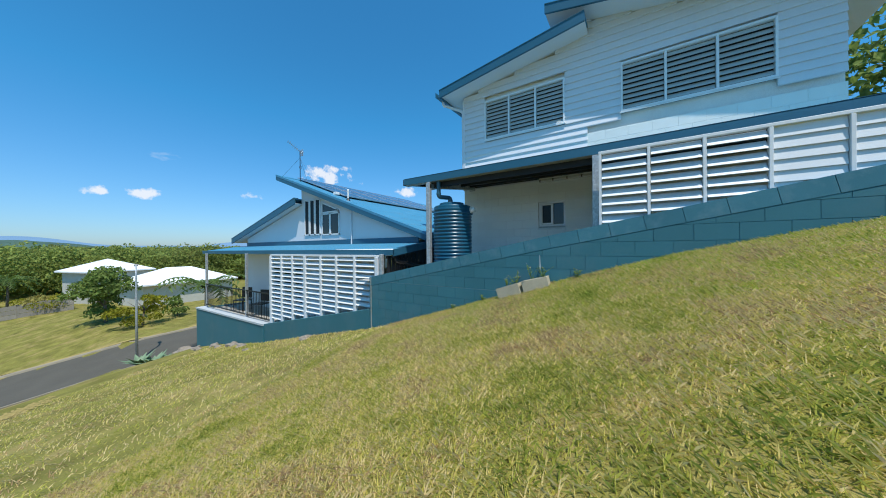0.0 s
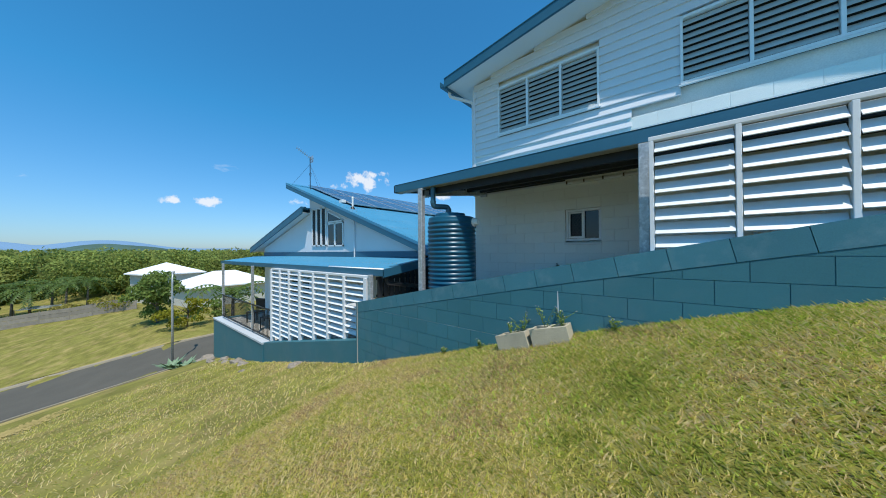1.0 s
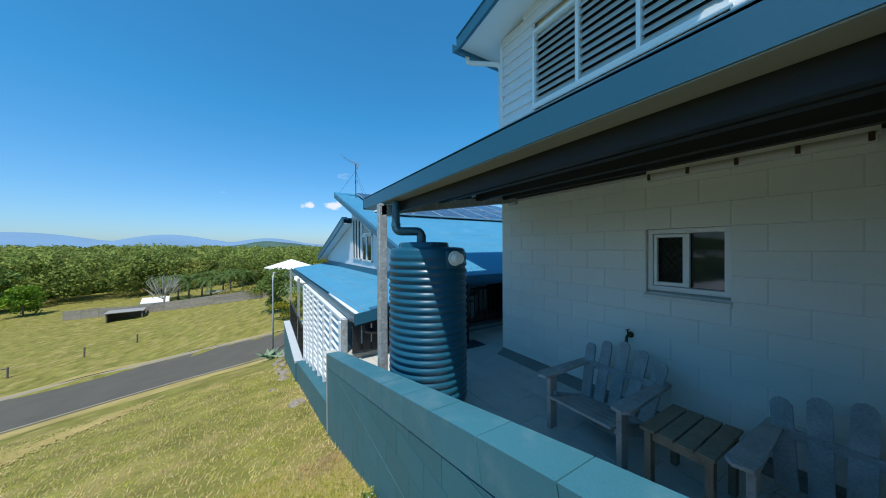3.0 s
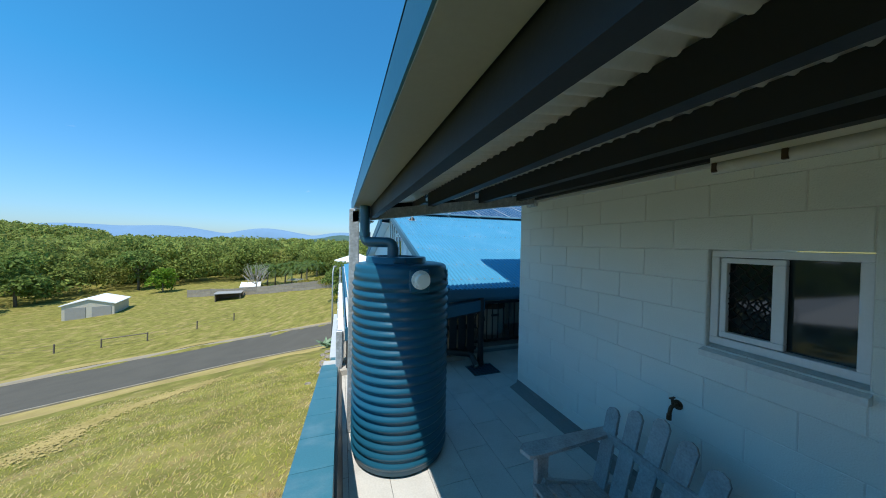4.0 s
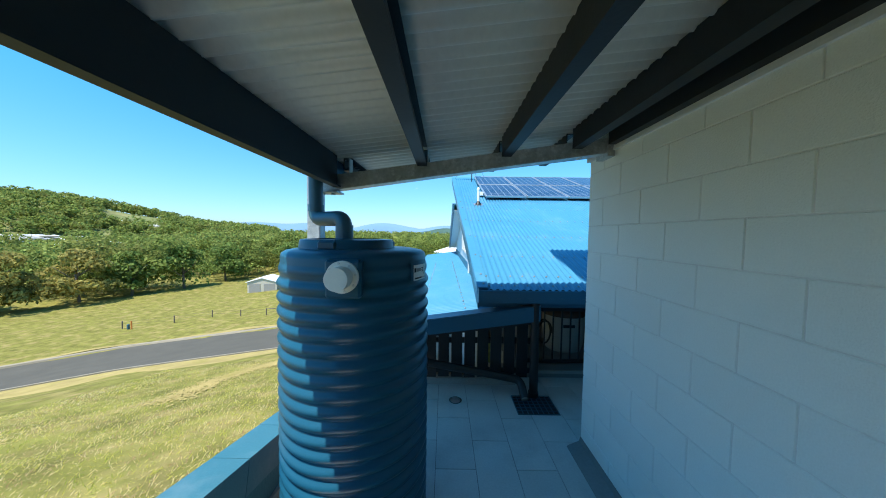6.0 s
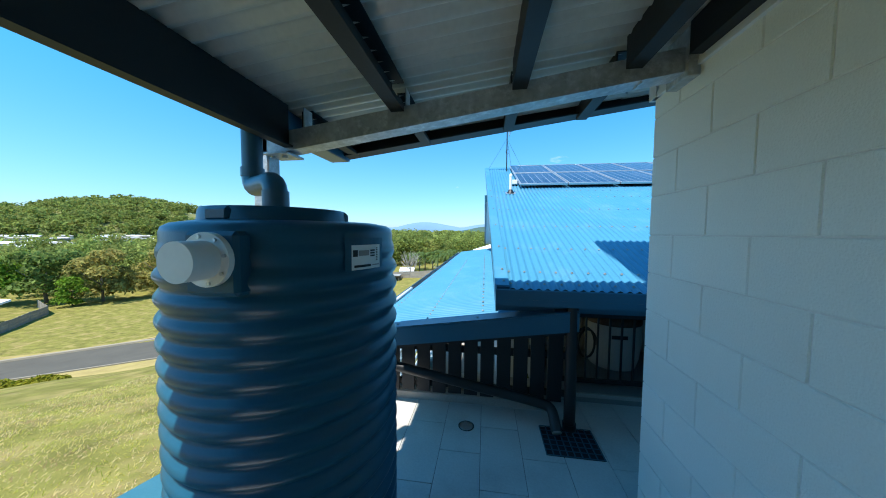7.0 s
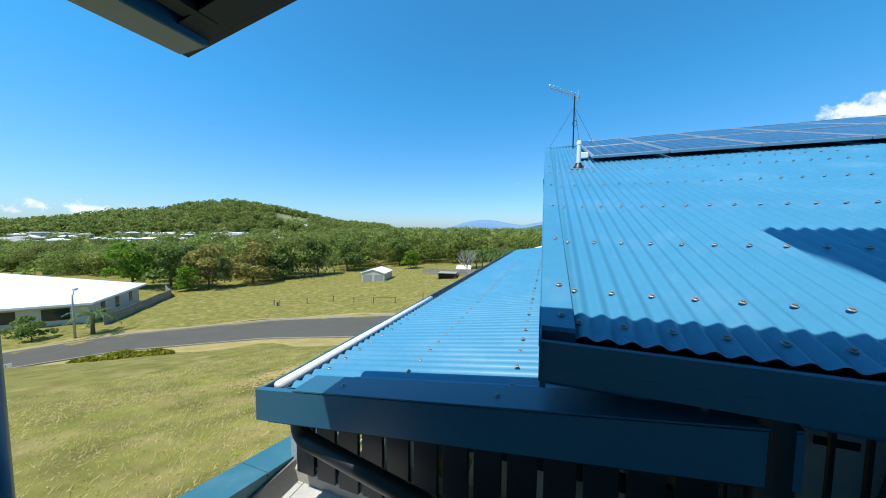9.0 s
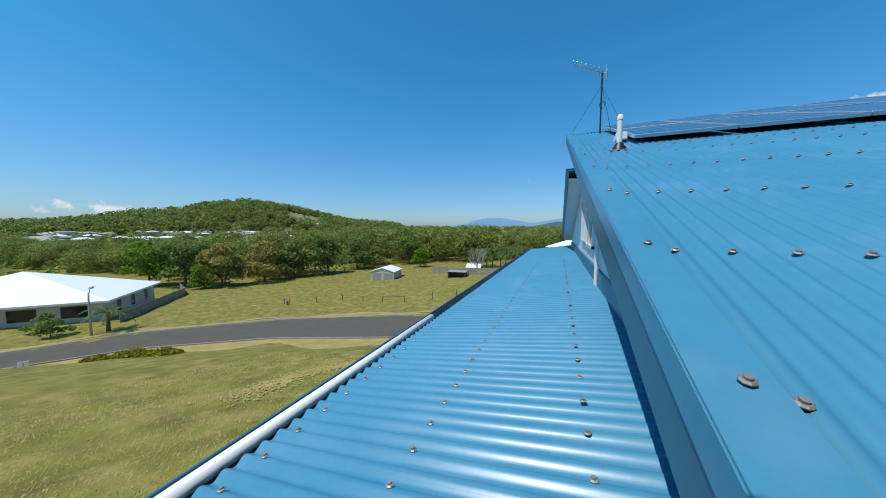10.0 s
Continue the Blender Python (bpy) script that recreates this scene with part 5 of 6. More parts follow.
for y0, y1 in ((6.3, 7.95), (8.05, 11.65)):
    for zz in (-0.72, -1.58):
        part("rail", Geo().box(-2.22, -2.18, y0, y1, zz - 0.02, zz + 0.02), M_BLACK, rail)
    n = int((y1 - y0) / 0.11)
    for k in range(1, n):
        y = y0 + (y1 - y0) * k / n
        part("baluster", Geo().box(-2.207, -2.193, y - 0.007, y + 0.007, -1.58, -0.72), M_BLACK, rail)
for y in (8.6, 10.2):
    ch = empty("verandah_chair", "dark metal outdoor chair on the verandah", "chair", "verandah chairs")
    part("seat", Geo().box(-0.25, 0.25, -0.25, 0.25, 0.42, 0.46, 0.01), M_BLACK, ch)
    part("backrest", Geo().box(0.2, 0.24, -0.25, 0.25, 0.5, 0.95, 0.01), M_BLACK, ch)
    for sx in (-0.22, 0.22):
        for sy in (-0.22, 0.22):
            part("leg", Geo().box(sx - 0.015, sx + 0.015, sy - 0.015, sy + 0.015, 0, 0.42), M_BLACK, ch)
    ch.matrix_basis = pose(-1.4, y, -1.82, 0, 0, 20)

# ---- between the patio and the lower house ----
slats = empty("slat_fence", "black vertical slat fence under the verandah roof edge", "fence")
part("rail", Geo().box(-2.08, -0.14, 1.13, 1.16, 0.50, 0.56), M_SLAT_SHADE, slats)
part("rail", Geo().box(-2.08, -0.14, 1.13, 1.16, 0.16, 0.21), M_SLAT_SHADE, slats)
for k in range(13):
    x0 = -2.07 + 0.147 * k
    part("slat", Geo().box(x0, x0 + 0.122, 1.105, 1.129, 0.12 - 0.004 * (k % 3), 0.56 + 0.137 * (x0 + 2.07), 0.003), M_SLAT_SHADE, slats)
part("fascia_batten", Geo().prism([(-2.06, 0.53), (-0.12, 0.795), (-0.12, 0.83), (-2.06, 0.565)], 1, 0.93, 1.0), M_SLAT_SHADE, slats)
step = tagged(new("step"), "tiled upstand at the end of the patio", "step", kind="structure")
part("upstand", Geo().prism([(1.16, -0.01), (1.16, 0.07), (1.20, 0.10), (1.38, 0.10), (1.38, -0.3)], 0, -2.17, -0.3), M_CONC, step)
part("tread", Geo().box(-0.3, 1.6, 1.36, 3.4, -0.2, 0.09), M_SKIRT, step)
part("riser_trim", Geo().box(-0.3, 1.6, 1.335, 1.36, 0.06, 0.095), M_CONC, step)
blackpost = empty("black_post", "black round downpipe post beside the drain", "downpipe")
part("pipe", Geo().tube([(-0.165, 0.925, 0.0), (-0.165, 0.925, 1.02)], 0.045, 18), M_BLACK, blackpost, smooth=True, sharp=40)
part("collar", Geo().tube([(-0.165, 0.925, 0.0), (-0.165, 0.925, 0.06)], 0.053, 18), M_BLACK, blackpost, smooth=True, sharp=40)
fallp = empty("sloping_downpipe", "black downpipe running down to the floor drain", "downpipe")
part("pipe", Geo().tube(bend([(-1.93, 1.0, 0.56), (-1.93, 1.0, 0.44), (-0.52, 0.98, 0.20), (-0.30, 0.95, 0.17), (-0.29, 0.80, 0.05)], 0.07), 0.042, 16), M_BLACK, fallp, smooth=True, sharp=40)
part("pipe_mouth", Geo().tube([(-0.29, 0.803, 0.053), (-0.289, 0.793, 0.044)], 0.036, 16), M_GUTW, fallp, "cream inside of the pipe end")
grate = empty("drain_grate", "square steel floor drain grate over a plate blackened as its shaded pit", "drain")
# Flat black plate at floor level stands in for shade down the pit.
part("pit", Geo().box(-0.40, 0.0, 0.61, 0.93, -0.006, 0.001), M_BLACK, grate)
for k in range(9):
    x = -0.40 + 0.05 * k
    part("bar", Geo().box(x - 0.004, x + 0.004, 0.61, 0.93, 0.001, 0.007), M_PIPE, grate)
for k in range(7):
    y = 0.61 + 0.0533 * k
    part("bar", Geo().box(-0.40, 0.0, y - 0.004, y + 0.004, 0.0072, 0.0095), M_PIPE, grate)
dr = empty("floor_drain", "round chrome floor drain cover", "drain")
part("rim", Geo().lathe([(0.062, -0.004), (0.066, 0.004), (0.058, 0.005), (0.056, 0.0025)], -1.0, 0.84, 32), M_BLACK, dr)
part("cover", Geo().lathe([(0.056, 0.0025), (0.054, 0.004), (0, 0.0042)], -1.0, 0.84, 32), M_SILVER, dr)
gate = empty("metal_gate", "black metal bar gate beside the slat fence", "gate")
for zz in (0.14, 0.80):
    part("rail", Geo().box(-0.1, 1.5, 1.50, 1.53, zz - 0.02, zz + 0.02), M_BLACK, gate)
for k in range(15):
    x = -0.08 + 0.11 * k
    part("bar", Geo().box(x - 0.008, x + 0.008, 1.507, 1.523, 0.12, 0.82), M_BLACK, gate)
g = Geo()
corrugated(g, (-0.25, 2.5, 0.05), (1, 0, 0), (0, 0, 1), 1.9, 1.3, per=6, amp=0.012)
solo("corrugated_screen", g, M_RENDER, "grey corrugated metal screen behind the gate", "screen", smooth=True)
barrel = empty("storage_barrel", "grey barrel with brown bands behind the gate", "barrel")
bp = [(0, 0.1), (0.24, 0.1), (0.27, 0.2), (0.29, 0.4), (0.29, 0.62), (0.27, 0.80), (0.24, 0.86), (0, 0.87)]
part("body", Geo().lathe(bp, 0.62, 2.1, 28), M_RENDER, barrel, smooth=True, sharp=50)
part("band", Geo().lathe([(0.292, 0.60), (0.294, 0.61), (0.288, 0.70), (0.284, 0.70)], 0.62, 2.1, 28), M_BROWN, barrel, "brown band", smooth=True)
part("rim", Geo().lathe([(0.245, 0.845), (0.255, 0.86), (0.25, 0.885), (0.22, 0.885)], 0.62, 2.1, 28), M_BROWN, barrel, smooth=True)
part("bars_label", Geo().box(0.50, 0.66, 1.806, 1.812, 0.47, 0.51), M_DARK, barrel)
solo("hose", Geo().tube([(0.24 + 0.09 * math.cos(a), 1.75 + 0.01 * a, 0.42 + 0.16 * math.sin(a)) for a in (0.4 * k for k in range(24))], 0.012, 8), M_BLACK, "dark coiled garden hose", "hose", smooth=True)

# ---- tank label: shapes only ----
def tank_label():
    lab = part("label", Geo().grid([[(TX + (TR + 0.0125) * math.cos(a), TY + (TR + 0.0125) * math.sin(a), z) for a in (math.radians(-30.8 + 18.3 * k / 8) for k in range(9))] for z in (1.478, 1.562)]), M_WPLASTIC, tank, "white paper label")

    def bar(a0, a1, z0, z1, m):
        part("label_bar", Geo().grid([[(TX + (TR + 0.0135) * math.cos(a), TY + (TR + 0.0135) * math.sin(a), z) for a in (math.radians(5.5 + a0 + (a1 - a0) * k / 4) for k in range(5))] for z in (z0, z1)]), m, lab)

    bar(-35.6, -33.0, 1.524, 1.546, M_DARK)
    bar(-32.5, -26.2, 1.526, 1.544, M_SHEDDOOR)
    for k in range(3):
        bar(-25.4, -22.2, 1.522 + 0.009 * k, 1.527 + 0.009 * k, M_DARK)
    for k in range(8):
        bar(-21.2, -20.0, 1.506 + 0.006 * k, 1.509 + 0.006 * k, M_DARK)
    bar(-35.0, -25.0, 1.488, 1.496, M_DARK)
    bar(-24.0, -18.8, 1.490, 1.494, M_SHEDDOOR)
    part("label_plate", Geo().grid([[(TX + (TR + 0.0118) * math.cos(a), TY + (TR + 0.0118) * math.sin(a), z) for a in (math.radians(-34.0 + 24 * k / 8) for k in range(9))] for z in (1.45, 1.585)]), M_TANK, tank)


tank_label()

# ---- patio things ----
def adirondack():
    t = empty("adirondack_chair", "weathered grey timber slatted garden chair on the patio", "chair", "patio chairs")
    for k in range(5):
        y = -0.25 + 0.125 * k
        h = 0.56 + 0.09 * (1 - abs(k - 2) / 2) ** 0.7
        fan = (k - 2) * 3.5
        g = Geo()
        w = 0.048
        out = [(-w, 0.0), (w, 0.0), (w, h - 0.04), (w * 0.6, h - 0.01), (0, h), (-w * 0.6, h - 0.01), (-w, h - 0.04)]
        g.prism(out, 0, -0.010, 0.010, Matrix.Translation((0.0, y, 0.14)) @ Matrix.Rotation(math.radians(fan * -1), 4, "X") @ Matrix.Rotation(math.radians(22), 4, "Y"))
        part("back_slat", g, M_GREYWOOD, t)
    for k in range(5):
        part("seat_slat", Geo().box(-0.045, 0.045, -0.27, 0.27, -0.01, 0.01, 0.003, pose(-0.05 - 0.105 * k, 0, 0.20 + 0.026 * k, 0, 12, 0)), M_GREYWOOD, t)
    for s in (-1, 1):
        arm = Geo().prism([(0.24, s * 0.31), (0.22, s * 0.37), (-0.50, s * 0.40), (-0.55, s * 0.36), (-0.53, s * 0.28), (-0.45, s * 0.27), (0.22, s * 0.29)][:: s], 2, 0.47, 0.492)
        part("arm", arm, M_GREYWOOD, t)
        part("front_leg", Geo().box(-0.47, -0.38, s * 0.305 - 0.02, s * 0.305 + 0.02, 0.0, 0.469, 0.004), M_GREYWOOD, t)
        part("back_leg", Geo().prism([(-0.46, 0.26), (-0.42, 0.33), (0.30, 0.10), (0.30, 0.0), (0.20, 0.0)], 1, s * 0.275 - 0.012, s * 0.275 + 0.012), M_GREYWOOD, t)
    part("back_rail", Geo().box(0.12, 0.15, -0.30, 0.30, 0.44, 0.50, 0.003), M_GREYWOOD, t)
    return t


chair = adirondack()
chair.matrix_basis = pose(-0.50, -1.74, 0.0, 0, 0, 0)
copy_thing(chair, pose(-0.50, -3.02, 0.0, 0, 0, 0))
tb = empty("side_table", "low slatted timber table between the chairs", "table")
for k in range(4):
    part("top_slat", Geo().box(-0.26, 0.26, -0.195 + 0.10 * k, -0.105 + 0.10 * k, 0.40, 0.42, 0.003), M_TABLEWOOD, tb)
for sx in (-0.2, 0.2):
    for sy in (-0.16, 0.16):
        part("leg", Geo().box(sx - 0.03, sx + 0.03, sy - 0.02, sy + 0.02, 0, 0.399, 0.003), M_TABLEWOOD, tb)
    part("apron", Geo().box(sx - 0.012, sx + 0.012, -0.138, 0.138, 0.33, 0.399), M_TABLEWOOD, tb)
tb.matrix_basis = pose(-0.72, -2.38, 0.0, 0, 0, 0)

tap = empty("garden_tap", "dark brass garden tap on the block wall", "tap")
part("body", Geo().tube(bend([(0.0, -1.66, 0.75), (-0.07, -1.66, 0.75), (-0.085, -1.66, 0.69)], 0.025), 0.012, 10), M_BRASS, tap, smooth=True)
part("flange", Geo().tube([(0.0, -1.66, 0.75), (-0.008, -1.66, 0.75)], 0.032, 14), M_BRASS, tap)
part("stem", Geo().tube([(-0.05, -1.66, 0.755), (-0.06, -1.66, 0.80)], 0.009, 8), M_BRASS, tap)
part("handle", Geo().box(-0.085, -0.035, -1.668, -1.652, 0.80, 0.81, 0.003), M_BRASS, tap)
part("nozzle", Geo().tube([(-0.085, -1.66, 0.70), (-0.087, -1.66, 0.665)], 0.015, 10), M_BRASS, tap)

lamp = empty("batten_light", "fluorescent batten light with a clear cover under the awning", "light")
part("base", Geo().box(-0.07, -0.001, -3.06, -1.83, 2.295, 2.36, 0.006), M_WPLASTIC, lamp)
part("diffuser", Geo().tube([(-0.045, -3.05, 2.285), (-0.045, -1.84, 2.285)], 0.038, 14), M_DIFF, lamp, "clear plastic cover", smooth=True, sharp=50)
for y in (-1.86, -2.15, -2.45, -2.75, -3.03):
    part("clip", Geo().box(-0.09, -0.06, y - 0.012, y + 0.012, 2.255, 2.31, 0.003), M_BRASS, lamp)

skirt = tagged(part("baseboard", Geo().prism([(-0.11, 0.0), (-0.10, 0.012), (-0.012, 0.05), (-0.001, 0.09), (-0.001, 0.0)], 1, -9, CY - 0.0), M_SKIRT), "grey tiled upstand along the wall foot", "skirting", kind="structure")
tagged(part("kerb_strip", Geo().prism([(WX1 + 0.001, 0.0), (WX1 + 0.001, 0.11), (WX1 + 0.02, 0.11), (WX1 + 0.06, 0.0)], 1, -8, 1.2), M_SKIRT), "grey tiled upstand along the block wall", "skirting", kind="structure")

# hollow concrete blocks with weeds on the lawn
def hollow_block():
    t = empty("hollow_block", "pale hollow concrete block on the grass used as a planter", "block", "planter blocks")
    g = Geo()
    g.box(-0.095, -0.065, -0.195, 0.195, 0, 0.19, 0.003)
    g.box(0.065, 0.095, -0.195, 0.195, 0, 0.19, 0.003)
    for y in (-0.18, 0.0, 0.18):
        g.box(-0.066, 0.066, y - 0.015, y + 0.015, 0, 0.187)
    part("shell", g, M_BLOCKC, t)
    part("soil", Geo().box(-0.064, 0.064, -0.164, 0.164, 0.02, 0.13), M_SOIL, t, "dark soil")
    return t


def weed(x, y, z, h, seed):
    r = np.random.default_rng(seed)
    t = empty("weed", "straggly green weed with small pale flowers", "weed", "weeds by the wall")
    st, lf, fl = Geo(), Geo(), Geo()
    for k in range(5):
        top = Vector((r.normal() * 0.10 * h / 0.3, r.normal() * 0.10 * h / 0.3, h * (0.6 + 0.4 * r.random())))
        st.tube([(0, 0, 0), tuple(top * 0.5 + Vector((r.normal() * 0.01, r.normal() * 0.01, 0))), tuple(top)], [0.003, 0.0025, 0.0012], 4)
        for j in range(16):
            c = top * (0.2 + 0.8 * r.random())
            a, s = r.random() * 6.28, 0.015 + 0.016 * r.random()
            d = Vector((math.cos(a), math.sin(a), 0.3 + 0.4 * r.random()))
            n = Vector((-math.sin(a), math.cos(a), 0)) * 0.35
            lf.add([tuple(c), tuple(c + d * s * 0.5 + n * s), tuple(c + d * s * 1.1), tuple(c + d * s * 0.5 - n * s)], [(0, 1, 2, 3)])
        fl.lathe([(0.0, top.z - 0.003), (0.005, top.z), (0, top.z + 0.003)], top.x, top.y, 6)
    part("stems", st, M_WEED, t)
    part("leaves", lf, M_WEED, t)
    part("flowers", fl, M_FLOWER, t)
    t.location = (x, y, z)
    return t


gz = lambda x, y: ground_z(x, y)
hb = hollow_block()
hb.matrix_basis = pose(-2.52, -2.46, gz(-2.52, -2.46) - 0.03, -14, 0, 4)
copy_thing(hb, pose(-2.53, -2.06, gz(-2.53, -2.06) - 0.03, -19, 0, -3))
for x, y, dz, h, sd in ((-2.52, -2.38, 0.13, 0.36, 1), (-2.53, -2.12, 0.13, 0.24, 2), (-2.52, -1.98, 0.13, 0.2, 3), (-2.50, -2.54, 0.12, 0.2, 7), (-2.46, -1.5, 0, 0.12, 4), (-2.47, -3.0, 0, 0.14, 5), (-2.45, -0.9, 0, 0.1, 6)):
    weed(x, y, gz(x, y) + dz, h, sd)


# ---- grass ----
def blades(name, label, n, x0, x1, y0, y1, ln, wd, seed, power=1.0, material=M_GRASS):
    r = np.random.default_rng(seed)
    x = x1 - (x1 - x0) * r.random(n) ** power
    y = y0 + (y1 - y0) * r.random(n)
    z = np.interp(y, WALL_Y, WALL_Z) + 0.12 * np.minimum(0, x + 2.37) + 0.025 * (np.sin(1.3 * x + 0.7 * y) + np.sin(0.9 * y - 1.7 * x + 1)) - 0.012
    a = r.random(n) * 6.283
    lean = 0.62 + 0.85 * r.random(n)
    s = ln * (0.5 + r.random(n))
    dx, dy, dz = np.cos(a) * np.sin(lean) * s, np.sin(a) * np.sin(lean) * s, np.cos(lean) * s
    px, py = -np.sin(a) * wd, np.cos(a) * wd
    b = np.stack([x, y, z], 1)
    v = np.stack([b + np.stack([px, py, 0 * px], 1), b - np.stack([px, py, 0 * px], 1), b + np.stack([dx - px * 0.3, dy - py * 0.3, dz * 0.9], 1), b + np.stack([dx * 0.5 + px * 1.1, dy * 0.5 + py * 1.1, dz * 0.62], 1)], 1).reshape(-1, 3)
    k = np.arange(n)[:, None] * 4
    f = (k + np.array([[0, 1, 2, 3]]))
    me = bpy.data.meshes.new(name)
    me.from_pydata(v.tolist(), [], f.tolist())
    me.materials.append(material)
    return tagged(new(name, me), label, "grass", kind="stuff")


blades("grass", "short green and straw-coloured lawn grass", 440000, -8.0, -2.39, -6.0, 0.5, 0.056, 0.0022, 21)
blades("grass", "greener coarse grass along the foot of the wall", 62000, -4.1, -2.385, -6.2, -1.2, 0.036, 0.0085, 23, 2.0, M_CLOVER)
blades("grass", "short lawn grass lower on the slope", 45000, -13.0, -2.39, 0.5, 10.0, 0.065, 0.005, 22, 1.2)

# a streak of dry clippings down the lawn
def clippings():
    r = np.random.default_rng(8)
    line = np.array([(-8.2, 5.3), (-8.5, 7.4), (-7.7, 8.9), (-6.6, 10.3)])
    g = Geo()
    for k in range(2600):
        t = r.random() * 2.999
        i = int(t)
        x, y = line[i] + (line[i + 1] - line[i]) * (t - i) + r.normal(size=2) * (0.32, 0.32)
        s, a = 0.015 + 0.03 * r.random(), r.random() * 6.28
        z = ground_z(x, y) + 0.03 + 0.01 * r.random()
        g.add([(x + s * math.cos(a + q), y + s * math.sin(a + q), z + 0.01 * r.random()) for q in (0, 1.9, 3.3, 5.0)], [(0, 1, 2, 3)])
    return solo("dry_clippings", g, M_STRAW, "streak of dry straw-coloured clippings on the lawn", "grass clippings", kind="stuff")


clippings()

# rocks, agave and the street lamp
def rock(x, y, z, s, seed, label="grey-brown rock on the edge of the lawn"):
    r = np.random.default_rng(seed)
    bm = bmesh.new()
    bmesh.ops.create_icosphere(bm, subdivisions=2, radius=1)
    for v in bm.verts:
        k = 0.75 + 0.5 * noise.noise(v.co * 1.1 + Vector((seed, 0, 0)))
        v.co = Vector((v.co.x * s * k * (1 + 0.3 * r.random()), v.co.y * s * k * 1.2, v.co.z * s * 0.7 * k))
    me = bpy.data.meshes.new("rock")
    bm.to_mesh(me)
    bm.free()
    me.materials.append(M_ROCK)
    ob = tagged(new("rock", me), label, "rock", "rocks at the wall foot")
    settle(ob, x, y, z=z)


for k, (x, y, s) in enumerate(((-2.6, 3.6, 0.28), (-2.7, 7.2, 0.3), (-2.6, 8.0, 0.36), (-2.75, 8.9, 0.22), (-2.6, 9.7, 0.33), (-2.8, 10.6, 0.25), (-2.6, 11.4, 0.3), (-2.2, 14.6, 0.6), (-1.6, 15.6, 0.75), (-2.5, 15.9, 0.5), (-0.8, 16.2, 0.8), (-3.0, 6.1, 0.16))):
    rock(x, y, shelf_z(x, y) + s * 0.02, s * 0.62, k + 1)
agave = empty("agave_plant", "grey-green agave rosettes beside the street", "plant")
r = np.random.default_rng(4)
for c in range(3):
    ox, oy = ((0, 0), (0.7, -0.5), (-0.4, 0.7))[c]
    for k in range(22):
        a, up, ln = 2.4 * k, 0.35 + 0.9 * r.random(), 0.7 + 0.35 * r.random()
        d = Vector((math.cos(a), math.sin(a), up)).normalized()
        n = Vector((-math.sin(a), math.cos(a), 0)) * 0.12
        b = Vector((ox, oy, 0.05))
        part("leaf", Geo().add([tuple(b - n * 0.5), tuple(b + n * 0.5), tuple(b + d * ln * 0.45 + n), tuple(b + d * ln - Vector((0, 0, 0.12))), tuple(b + d * ln * 0.45 - n), tuple(b + d * ln * 0.45 - Vector((0, 0, 0.03)))], [(0, 1, 2, 5), (5, 2, 3), (0, 5, 4), (4, 5, 3)]), M_AGAVE, agave)
settle(agave, -2.6, 17.4)


def street_lamp(x, y, h, turn):
    t = empty("street_lamp", "grey steel street lamp with a curved arm", "street lamp", "street lamps")
    part("pole", Geo().tube([(0, 0, 0), (0, 0, h * 0.5), (0, 0, h - 0.7), (0.08, 0, h - 0.3), (0.3, 0, h - 0.06), (0.6, 0, h)], [0.065, 0.055, 0.045, 0.042, 0.04, 0.036], 10), M_GALV, t, smooth=True)
    part("lamp_head", Geo().box(0.5, 0.95, -0.09, 0.09, h - 0.06, h + 0.05, 0.03), M_SHEDDOOR, t)
    return settle(t, x, y, turn)


street_lamp(-2.64, 20.0, 5.5, 80)
street_lamp(-28.8, 9.2, 3.0, 150)

# ---- gardens and field ----
def palm(x, y, h, seed, spread=1.0):
    r = np.random.default_rng(seed)
    t = empty("palm_tree", "palm with arching green fronds", "tree", "palms")
    part("trunk", Geo().tube([(0, 0, -0.2), (0.05, 0, h * 0.5), (0.1, 0.05, h)], [0.13, 0.10, 0.08], 8), M_BARK, t, smooth=True)
    g = Geo()
    for k in range(16):
        a, lift = 2.4 * k, 0.2 + 1.0 * r.random()
        pts = []
        for j in range(7):
            u = j / 6
            pts.append(Vector((0.1 + math.cos(a) * u * 1.7 * spread, 0.05 + math.sin(a) * u * 1.7 * spread, h + lift * u * 1.6 * spread - 1.5 * u * u * spread)))
        for j in range(6):
            p, q = pts[j], pts[j + 1]
            side = Vector((-math.sin(a), math.cos(a), 0)) * 0.34 * spread * math.sin(math.pi * (0.15 + 0.8 * j / 6))
            drop = Vector((0, 0, -0.12 * spread))
            for s in (-1, 1):
                g.add([tuple(p), tuple(p * 0.55 + q * 0.45), tuple(p * 0.4 + q * 0.6 + side * s + drop)], [(0, 1, 2)])
                g.add([tuple(p * 0.45 + q * 0.55), tuple(q), tuple(p * -0.1 + q * 1.1 + side * s + drop)], [(0, 1, 2)])
    part("fronds", g, M_PALM, t)
    return settle(t, x, y)


for k, (x, y, h) in enumerate(((-13.5, 54, 2.7), (-12.2, 53, 3.1), (-11.0, 54.5, 3.3), (-9.8, 53, 2.9), (-8.6, 55, 3.4), (-7.6, 53.5, 3.1), (-0.5, 17.3, 3.9), (-28.9, 10.0, 1.3), (-14.8, 55, 3.1), (-6.2, 56, 3.4))):
    palm(x, y, h, 40 + k, 1.3 if h > 1.5 else 0.75)
tree("garden_tree", "round dark green garden tree by the street", -1.95, 35.6, 4.9, 4.3, 31, M_LEAF2, 3600, 0.14, n=16, low=0.0)
tree("yellow_shrub", "yellow-green garden shrub beside the street", -0.5, 31.0, 2.9, 3.0, 32, M_YLEAF, 2000, 0.10, n=10, low=0.0)
